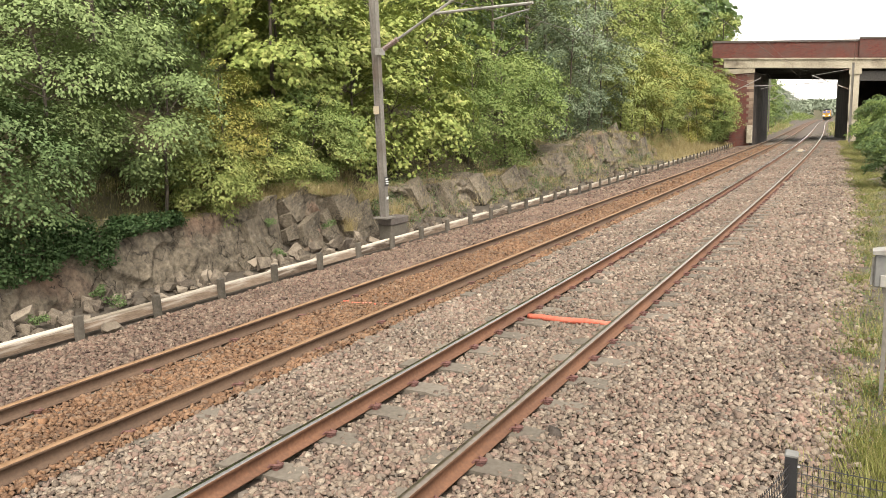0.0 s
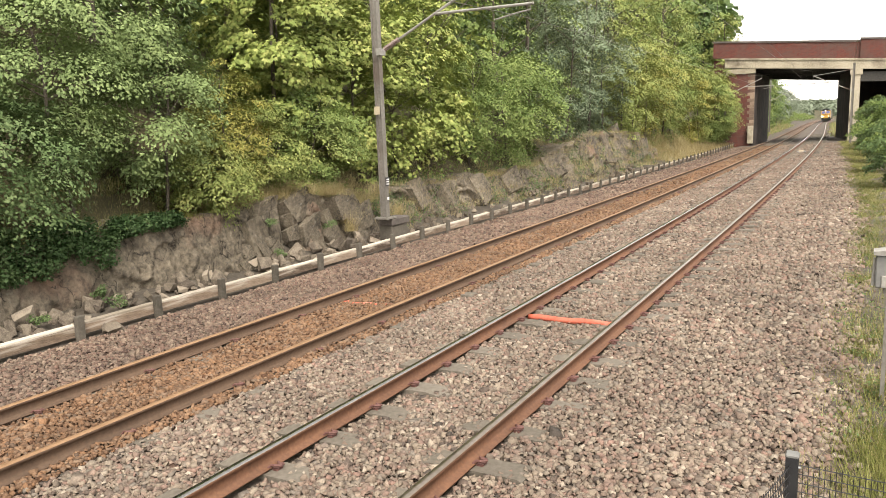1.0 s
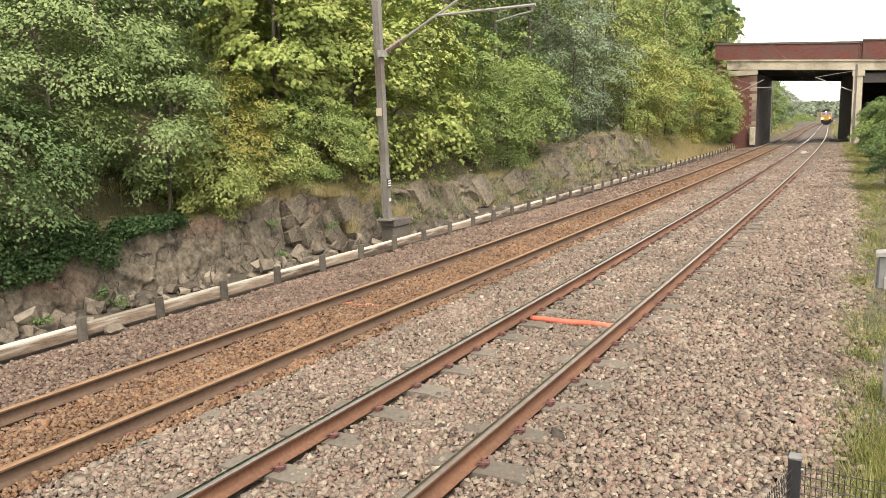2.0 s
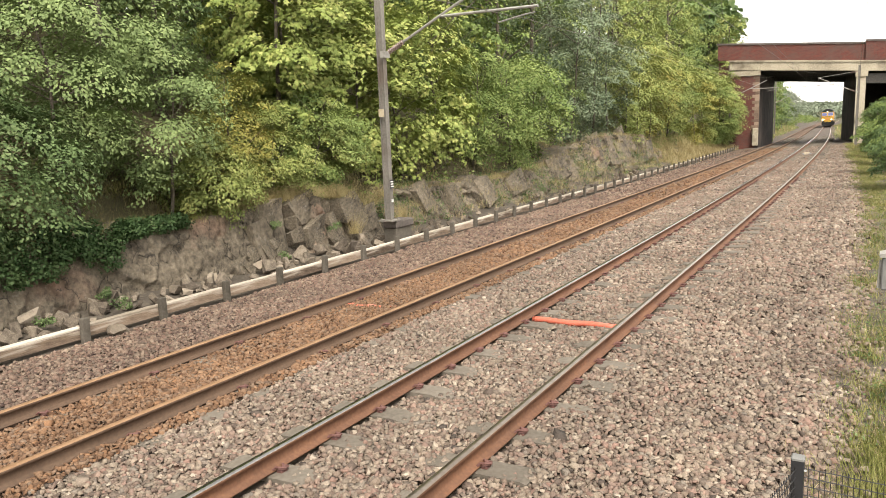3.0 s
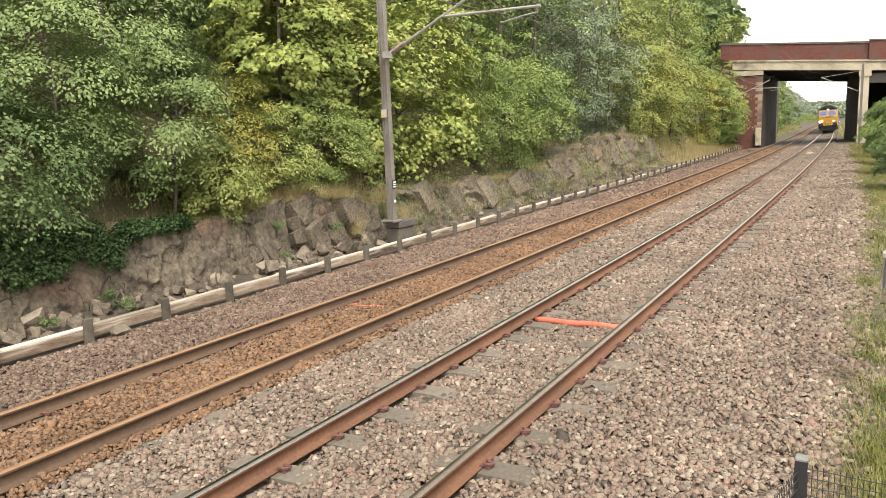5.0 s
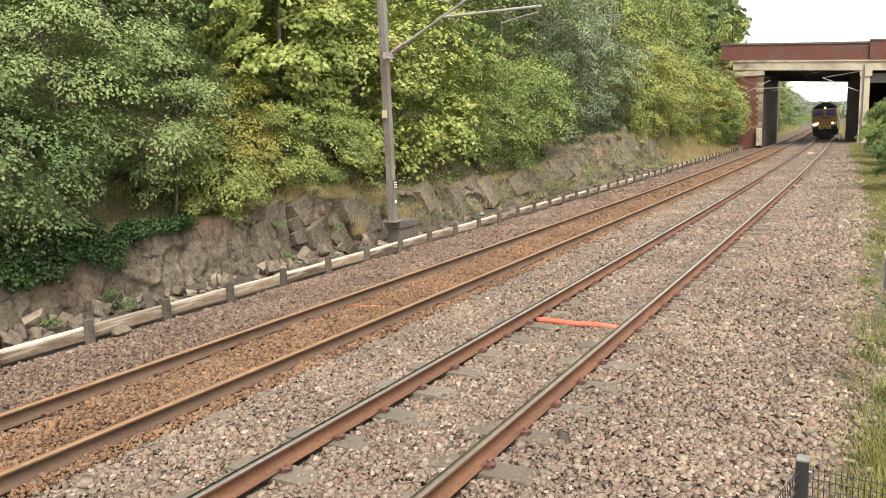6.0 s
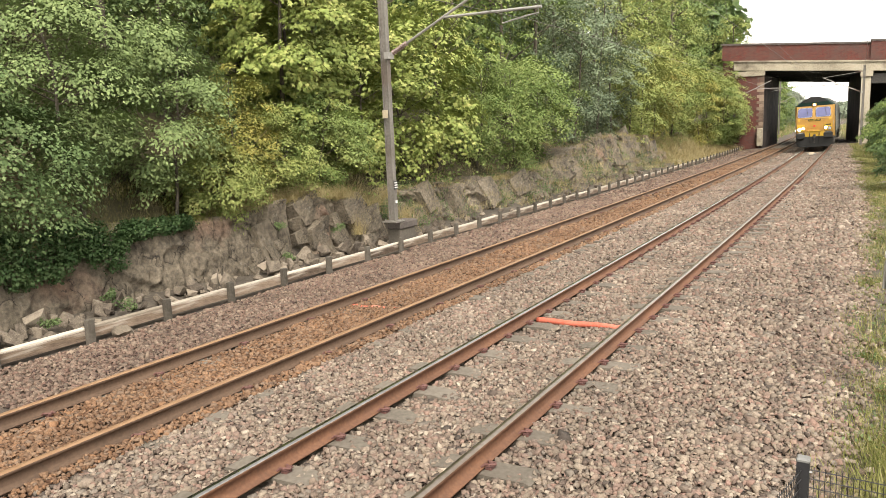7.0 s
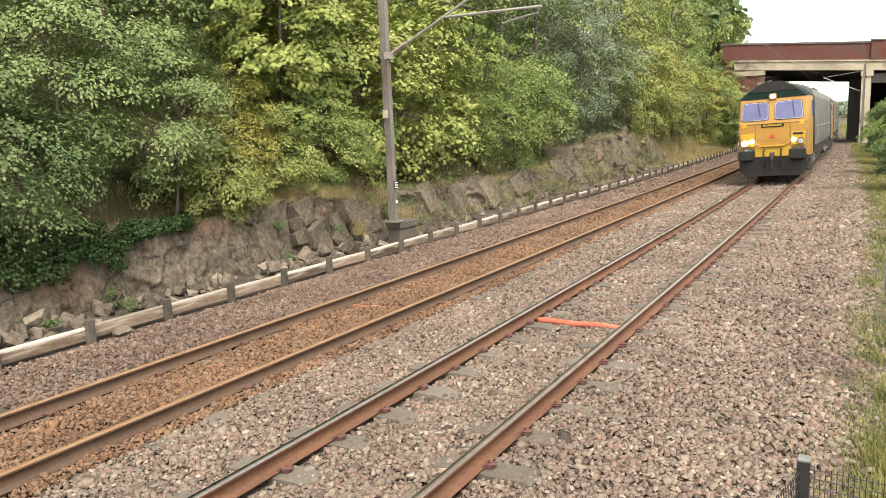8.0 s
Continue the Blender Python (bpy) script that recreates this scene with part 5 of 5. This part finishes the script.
    blades("bank_grass", "dry straw grass along the top of the rocks", "dry", top, 30000, 0.26, 15, 0.2, 0.4)
    blades("bank_green", "green weeds along the top of the rocks", "hazel", top, 4500, 0.26, 16, 0.25)
    for i, (y, u, z, h) in enumerate(((15.1, -8.45, -0.15, 0.8), (16.6, -8.0, -0.1, 0.55), (17.2, -8.3, 0.0, 0.6))):
        blades("straw_tuft", "tall tuft of dry straw grass among the rocks", "dry", [(float(line_x(y)) + u, y, z)], 260, h * 0.8, 17 + i, 0.075, 0.35)


build_grass()


def build_ivy():
    h = np.random.default_rng(31)
    y = h.uniform(1, 92, 2600)
    x = line_x(y) - 9.3 - 13 * h.uniform(0, 1, 2600) ** 1.5
    ok = (y < 75) | (y > 89)
    v, f = leaves(np.stack([x, y, ground_z(x, y) + 0.12], 1)[ok], 16, 0.5, 0.07, 32, 0.5)
    me = np_mesh("undergrowth", v, f)
    me.materials.append(LEAF["hazel"])
    tagged(new("undergrowth", me), "leafy undergrowth covering the cutting slope", "undergrowth", kind="stuff")
    g = random.Random(21)
    c = []
    for i in range(900):
        y = 3.0 + 6.9 * g.random()
        edge = float(np.interp(y, (3, 5.5, 5.9, 6.3, 6.8, 7.3, 7.7, 8.1, 8.35, 9.9), (0.45, 0.45, 0.36, 0.20, 0.24, 0.58, 0.28, 0.24, 0.72, 0.78)))
        brim = float(np.interp(y, ROCK_Y, ROCK_Z)) + (0.3 if y < 8 else 0.08)
        z = edge + (brim - edge) * g.random()
        c.append((float(line_x(y)) - 8.36 - 0.42 * max(z, 0) + g.uniform(-0.10, 0.10) - 0.5 * max(0, z - brim + 0.2), y, z))
    v, f = leaves(c, 22, 0.13, 0.05, 22, 1.0, 0.6, 1.2)
    me = np_mesh("ivy", v, f)
    me.materials.append(LEAF["ivy"])
    tagged(new("ivy", me), "dark ivy hanging over the rock face", "ivy", kind="stuff")
    c = []
    for i in range(2000):
        y = g.uniform(11.6, 56) if i < 700 else g.uniform(17, 50)
        h = float(np.interp(y, ROCK_Y, ROCK_Z))
        t = g.random() ** (0.25 if y < 17 else 0.6)
        if math.sin(y * 1.9) + math.sin(y * 0.7 + 1) + (0.8 if y > 17 else -0.3) > 0.1:
            c.append((float(line_x(y)) - 8.25 - (0.5 if y < 17 else 1.1) * t + g.uniform(-0.2, 0.1), y, -0.5 + (h + 0.58) * t))
    v, f = leaves(c, 26, 0.2, 0.042, 23, 0.9, 0.4, 1.2)
    me = np_mesh("bramble", v, f)
    me.materials.append(LEAF["deep"])
    tagged(new("bramble", me), "low brambles trailing over the rock edge", "bramble", kind="stuff")
    for i, (u, y, z) in enumerate(((-7.9, 6.3, -0.35), (-7.75, 7.5, -0.35), (-8.2, 7.6, -0.2), (-8.5, 12.2, 0.35), (-8.3, 14.1, 0.1), (-8.2, 12.1, -0.3))):
        w = thing("weed", "small green weed growing among fallen rocks", "weed", group="weeds")
        v, f = leaves([(float(line_x(y)) + u + g.uniform(-.1, .1), y + g.uniform(-.12, .12), z + g.uniform(0, .15)) for _ in range(7)], 40, 0.09, 0.026, 24 + i)
        part("foliage", np_mesh("foliage", v, f), LEAF["deep"], w)


build_ivy()


# ---- things on the near verge ----
def build_verge_things():
    t = thing("trackside_box", "grey trackside equipment box with a red mark on a post", "equipment box")
    x, y = 3.605, 7.5
    part("case", box((0.30, 0.16, 0.30), (x, y, 1.06), bevel=0.012), M["cabinet_grey"], t)
    part("lid", prism([(x - 0.17, 1.21), (x + 0.17, 1.21), (x + 0.17, 1.24), (x, 1.27), (x - 0.17, 1.24)], y - 0.1, y + 0.1), M["galvanised"], t)
    part("red_panel", box((0.12, 0.02, 0.10), (x + 0.04, y - 0.085, 1.12), bevel=0.004), M["red"], t)
    part("door", box((0.10, 0.015, 0.11), (x - 0.05, y - 0.085, 0.97), bevel=0.004), M["galvanised"], t)
    part("side_tube", rod((x - 0.165, y - 0.03, 0.92), (x - 0.155, y - 0.03, 1.18), 0.014, 8), M["galvanised"], t)
    part("bracket", box((0.16, 0.1, 0.06), (x, y, 0.88)), M["mast"], t)
    part("stem", box((0.035, 0.05, 1.15), (x - 0.035, y, 0.32)), M["mast"], t)
    f = thing("mesh_fence", "black mesh panel fence with a square capped post", "fence")
    px, py, zt = 3.085, 4.0, 0.705
    part("post", box((0.062, 0.062, 1.05), (px, py, zt - 0.53)), M["plain_dark"], f)
    part("post_cap", box((0.066, 0.066, 0.022), (px, py, zt - 0.003), bevel=0.006), M["cabinet_grey"], f, "pale grey post cap")
    part("bolt", rod((px + 0.031, py - 0.02, zt - 0.06), (px + 0.045, py - 0.02, zt - 0.06), 0.006, 8), M["steel"], f)
    for name, end in (("panel", (4.6, 3.92)), ("panel", (2.80, 2.6))):
        a, b = Vector((px, py, 0)), Vector((*end, 0))
        n = int((b - a).length / 0.026)
        bm = bmesh.new()
        for k in range(1, n):
            q = a.lerp(b, k / n)
            rod(q + Vector((0, 0, -0.25)), q + Vector((0, 0, zt - 0.035)), 0.0018, 4, bm)
        z = -0.2
        while z < zt - 0.03:
            rod(a + Vector((0, 0, z)), b + Vector((0, 0, z)), 0.003, 4, bm)
            z += 0.05
        part(name, bm, M["plain_dark"], f)


build_verge_things()


# ---- locomotive: front at the origin, body towards +y ----
def roof_outline(w, z0, z1, n=10):
    return [(w * math.cos(math.pi * k / n) * 1.0, z0 + (z1 - z0) * math.sin(math.pi * k / n) ** 0.8) for k in range(n + 1)]


def build_cab(t, y0, s, lit):
    """The end of a locomotive at y0; s is +1 for the leading end, -1 for the trailing end."""
    Y = lambda d: y0 + s * d
    # shell: rings from front to back, half width and slope of the face
    bm = bmesh.new()

    def ring(d, pts):
        return [bm.verts.new((x, Y(d(z) if callable(d) else d), z)) for x, z in pts]
    lean = lambda z: 0.10 + 0.28 * max(0, z - 2.2)
    arch = [(1.16 - 2.32 * k / 8, 3.20 + 0.36 * math.sin(math.pi * k / 8) ** 0.8) for k in range(9)]
    wide = [(1.31 - 2.62 * k / 8, z) for k, (_, z) in enumerate(arch)]
    face = [(-1.17, 0.95), (1.17, 0.95), (1.20, 2.2)] + arch + [(-1.20, 2.2)]
    back = [(-1.31, 0.95), (1.31, 0.95), (1.32, 2.2)] + wide + [(-1.32, 2.2)]
    r0, r1 = ring(lean, face), ring(0.95, back)
    r2 = ring(1.75, back)
    n = len(face)
    bm.faces.new((r0[0], r0[1], r0[2], r0[-1]))
    bm.faces.new(r0[2:])
    for p, q in ((r0, r1), (r1, r2)):
        for k in range(n):
            bm.faces.new((p[k], q[k], q[(k + 1) % n], p[(k + 1) % n]))
    bm.faces.new(r2[::-1])
    bmesh.ops.recalc_face_normals(bm, faces=bm.faces)
    cab = part("cab", bm, M["loco_yellow"], t, "orange-yellow cab")
    lower = [(-1.31, 0.95), (1.31, 0.95), (1.32, 3.2), (1.2, 3.3), (-1.2, 3.3), (-1.32, 3.2)]
    part("cab_flank", prism(lower, min(Y(1.755), Y(2.595)), max(Y(1.755), Y(2.595))), M["loco_green"], cab, "dark green flank behind the cab")
    # domed roof end
    bm = bmesh.new()
    prev = None
    for d, w, e, h in ((0.36, 1.19, 3.20, 3.62), (0.40, 1.20, 3.22, 3.78), (0.9, 1.31, 3.22, 3.84), (2.6, 1.32, 3.22, 3.86)):
        o = [(w - 2 * w * k / 12, e + (h - e) * math.sin(math.pi * k / 12) ** 0.85) for k in range(13)]
        vs = [bm.verts.new((x, Y(d), z)) for x, z in o]
        if prev:
            for k in range(len(vs) - 1):
                bm.faces.new((prev[k], prev[k + 1], vs[k + 1], vs[k]))
        else:
            bm.faces.new(vs)
        prev = vs
    bm.faces.new(prev[::-1])
    bmesh.ops.recalc_face_normals(bm, faces=bm.faces)
    part("cab_roof", bm, M["loco_green"], cab, "dark green domed cab roof")
    part("horn_box", prism([(-0.92, 3.47), (0.92, 3.47), (0.66, 3.66), (0.28, 3.85), (-0.28, 3.85), (-0.66, 3.66)], min(Y(0.335), Y(1.3)), max(Y(0.335), Y(1.3))), M["loco_black"], cab)
    # band over the windows follows the roof's arch
    for x0, x1 in ((-1.10, -0.16), (0.10, 1.05)):
        o = [(x0, 2.40), (x1, 2.40), (x1 - (0.05 if x1 > 0.5 else 0), 3.05), (x0 + (0.05 if x0 < -0.5 else 0), 3.05)]
        mx, mz = sum(q[0] for q in o) / 4, sum(q[1] for q in o) / 4
        o = [(x + (mx - x) * a * 0.24, z + (mz - z) * b * 0.30) for x, z in o for a, b in (((0, 1), (0.3, 0.3), (1, 0)) if (x > mx) == (z < mz) else ((1, 0), (0.3, 0.3), (0, 1)))]
        o.sort(key=lambda q: math.atan2(q[1] - mz, q[0] - mx))
        for name, grow, off, mat in (("window_frame", 0.035, 0.005, "loco_black"), ("window_rim", 0.014, 0.012, "steel"), ("windscreen", 0.0, 0.018, "glass")):
            cx, cz = mx, mz
            g = [(x + math.copysign(grow, x - cx), z + math.copysign(grow, z - cz)) for x, z in o]
            bm = bmesh.new()
            f = [bm.verts.new((x, Y(lean(z) - off - 0.02), z)) for x, z in g]
            b = [bm.verts.new((x, Y(lean(z) + 0.02), z)) for x, z in g]
            bm.faces.new(f), bm.faces.new(b[::-1])
            for k in range(len(g)):
                bm.faces.new((f[k], b[k], b[(k + 1) % len(g)], f[(k + 1) % len(g)]))
            bmesh.ops.recalc_face_normals(bm, faces=bm.faces)
            part(name, bm, M[mat], cab)
        part("wiper", rod(((x0 + x1) / 2 + 0.1, Y(lean(3.08) - 0.06), 3.08), ((x0 + x1) / 2 + 0.2, Y(lean(2.5) - 0.06), 2.5), 0.012, 5), M["loco_black"], cab)
    part("top_lamp_housing", box((0.26, 0.12, 0.22), (0, Y(0.33), 3.27), bevel=0.02), M["loco_yellow"], cab)
    part("top_lamp", rod((0, Y(0.26), 3.27), (0, Y(0.22), 3.27), 0.075, 14), M["lamp_soft" if lit else "steel"], cab)
    part("nameplate", box((0.80, 0.03, 0.15), (0, Y(0.09), 2.17), bevel=0.006), M["loco_green"], cab, "dark green plate with yellow bars")
    for k in range(9):
        part("plate_bar", box((0.05, 0.012, 0.07), (-0.30 + 0.075 * k, Y(0.068), 2.17)), M["loco_yellow_bright"], cab)
    part("red_lamp", box((0.14, 0.05, 0.12), (0.0, Y(0.085), 1.74), bevel=0.01), M["red"], cab)
    part("crease", box((2.34, 0.03, 0.03), (0, Y(0.095), 1.60)), M["loco_yellow"], cab)
    for x in (-0.62, 0.62):
        part("face_seam", box((0.018, 0.012, 0.62), (x, Y(0.096), 1.9)), M["under"], cab)
    part("face_seam", box((2.36, 0.012, 0.02), (0, Y(0.097), 2.235)), M["under"], cab)
    part("front_step", box((0.9, 0.10, 0.05), (0, Y(0.0), 1.38), bevel=0.01), M["loco_yellow_bright"], cab)
    part("lower_apron", prism([(-0.62, 1.36), (0.62, 1.36), (0.62, 0.98), (-0.62, 0.98)], min(Y(0.05), Y(0.09)), max(Y(0.05), Y(0.09))), M["loco_yellow_bright"], cab)
    for sx in (-1, 1):
        part("lamp_panel", box((0.50, 0.06, 0.50), (sx * 0.90, Y(0.075), 1.62), bevel=0.015), M["loco_yellow_bright"], cab)
        part("tail_lamp", rod((sx * 0.74, Y(0.05), 1.58), (sx * 0.74, Y(0.02), 1.58), 0.085, 14), M["lamp_soft" if lit else "red"], cab)
        part("headlamp_rim", rod((sx * 0.99, Y(0.05), 1.52), (sx * 0.99, Y(0.0), 1.52), 0.13, 18), M["loco_black"], cab)
        part("headlamp", rod((sx * 0.99, Y(0.0), 1.52), (sx * 0.99, Y(-0.015), 1.52), 0.105, 18), M["lamp_lit" if lit and sx < 0 else "steel"], cab, "round glass headlamp")
        part("number_bars", box((0.34, 0.012, 0.08), (0.90, Y(0.04), 1.80)), M["loco_black"], cab) if sx > 0 else None
        part("jumper_box", box((0.17, 0.03, 0.17), (sx * 1.02, Y(0.10), 2.20), bevel=0.01), M["loco_yellow_bright"], cab)
        part("handrail", pipe([(sx * 1.22, Y(0.10), 1.1), (sx * 1.25, Y(0.02), 1.2), (sx * 1.25, Y(0.02), 1.95), (sx * 1.22, Y(0.12), 2.05)], 0.011, 6), M["steel"], cab)
        part("buffer_housing", box((0.54, 0.36, 0.52), (sx * 0.90, Y(0.06), 1.05), bevel=0.11), M["loco_black"], t)
        part("buffer_shank", rod((sx * 0.90, Y(-0.1), 1.05), (sx * 0.90, Y(-0.34), 1.05), 0.11, 12), M["loco_black"], t)
        part("buffer_head", box((0.60, 0.06, 0.38), (sx * 0.90, Y(-0.36), 1.05), bevel=0.028), M["loco_black"], t)
        part("grab_loop", pipe([(sx * 0.35, Y(0.06), 1.35), (sx * 0.42, Y(-0.04), 1.36), (sx * 0.55, Y(-0.04), 1.46), (sx * 0.58, Y(0.06), 1.47)], 0.03, 6), M["loco_yellow"], cab)
        part("hose", pipe([(sx * 0.30, Y(0.05), 1.25), (sx * 0.31, Y(-0.12), 1.1), (sx * 0.30, Y(-0.15), 0.75), (sx * 0.26, Y(-0.05), 0.55)], 0.03, 8), M["loco_black"], t)
    # lower yellow tongues and coupling
    part("drawbar_pocket", box((0.36, 0.05, 0.32), (0, Y(0.08), 1.12), bevel=0.01), M["loco_black"], cab)
    part("coupling", box((0.16, 0.4, 0.2), (0, Y(-0.12), 1.04), bevel=0.03), M["under"], t)
    part("coupling_screw", pipe([(0, Y(-0.3), 1.04), (0, Y(-0.34), 0.85), (0, Y(-0.28), 0.6), (0, Y(-0.2), 0.5)], 0.05, 8), M["under"], t)
    part("front_valance", prism([(-1.22, 0.98), (1.22, 0.98), (1.20, 0.45), (0.98, 0.22), (-0.98, 0.22), (-1.20, 0.45)], min(Y(0.02), Y(0.5)), max(Y(0.02), Y(0.5))), M["loco_black"], t, "black front valance")
    part("cab_step", box((0.35, 0.5, 0.5), (1.12, Y(1.6), 0.55), bevel=0.03), M["under"], t)
    for sx in (-1, 1):
        part("cab_side_window", box((0.03, 0.62, 0.62), (sx * 1.315, Y(1.25), 2.70), bevel=0.02), M["glass"], cab)
        part("cab_door", box((0.03, 0.62, 1.85), (sx * 1.32, Y(2.15), 2.15), bevel=0.01), M["loco_green"], cab)
        part("door_rail", rod((sx * 1.37, Y(2.48), 1.3), (sx * 1.37, Y(2.48), 2.7), 0.013, 6), M["steel"], cab)


def build_loco(label):
    L = 21.4
    t = thing("locomotive", label, "locomotive", group="diesel locomotives")
    build_cab(t, 0.0, 1, True)
    build_cab(t, L, -1, False)
    o = [(-1.32, 1.15), (1.32, 1.15), (1.32, 3.2)] + roof_outline(1.32, 3.2, 3.84, 8)[1:-1] + [(-1.32, 3.2)]
    part("body", prism(o, 2.6, L - 2.6), M["loco_side_sheen"], t, "weathered body side, dark green greyed by painted sheen")
    for sx in (-1, 1):
        for k in range(9):
            part("side_door", box((0.03, 1.55, 1.65), (sx * 1.325, 3.6 + 1.72 * k, 2.15), bevel=0.012), M["loco_side_sheen"], t)
            for q in range(5):
                part("slat", box((0.03, 1.5, 0.03), (sx * 1.342, 3.6 + 1.72 * k, 1.5 + 0.33 * q)), M["loco_side_sheen"], t)
        part("sill", box((0.04, L - 5.2, 0.09), (sx * 1.33, L / 2, 1.2)), M["under"], t)
        part("walkway_rail", rod((sx * 1.39, 3.0, 2.0), (sx * 1.39, L - 3.0, 2.0), 0.012, 6), M["steel"], t)
    part("roof_silencer", box((0.9, 2.2, 0.12), (0, 9.0, 3.86), bevel=0.03), M["loco_black"], t)
    part("radiator", box((1.5, 3.4, 0.12), (0, 15.0, 3.84), bevel=0.03), M["loco_black"], t)
    part("underframe", box((2.45, L - 1.4, 0.36), (0, L / 2, 0.98), bevel=0.02), M["under"], t)
    part("fuel_tank", prism([(-1.15, 0.85), (1.15, 0.85), (1.05, 0.28), (-1.05, 0.28)], 8.0, 13.4), M["under"], t)
    for yb in (4.1, L - 4.1):
        for sx in (-1, 1):
            part("bogie_frame", prism([(-2.6, 0.55), (-2.2, 0.82), (2.2, 0.82), (2.6, 0.55), (2.2, 0.42), (-2.2, 0.42)], sx * 1.0, sx * 1.14, axis="x"), M["cabinet_grey"], t).location = (0, yb, 0)
        for k in (-1.85, 0, 1.85):
            w = part("wheelset", rod((-0.98, 0, 0), (0.98, 0, 0), 0.08, 10), M["under"], t)
            w.location = (0, yb + k, 0.53)
            for sx in (-1, 1):
                part("wheel", rod((sx * 0.69, 0, 0), (sx * 0.82, 0, 0), 0.53, 24), M["under"], w)
                part("spring", rod((sx * 1.08, yb + k + 0.5, 0.62), (sx * 1.08, yb + k + 0.5, 0.95), 0.09, 8), M["under"], t)
    return t


loco = build_loco("orange-yellow diesel locomotive with dark green roof and lit headlamps")
loco_two = copy_thing(loco, pose(0, 0, 0))
tagged(loco_two, "second yellow diesel locomotive coupled behind the leading one")


def motions():
    for ob, back in ((loco, 0.0), (loco_two, 22.0)):
        rows = []
        for k in range(17):
            t = 0.5 * k
            y = 30.7 + 28.9 * (8 - t) + 0.35 * (8 - t) ** 2 + back
            a, b = trk(0, y + 1.5, 0), trk(0, y + 18, 0)
            d = b - a
            turn = Matrix.Rotation(-math.atan2(d.x, d.y), 4, "Z") @ Matrix.Rotation(-CANT, 4, "Y")
            rows.append((t, Matrix.Translation(a - d.normalized() * 1.5) @ turn))
        walk(ob, rows)


motions()
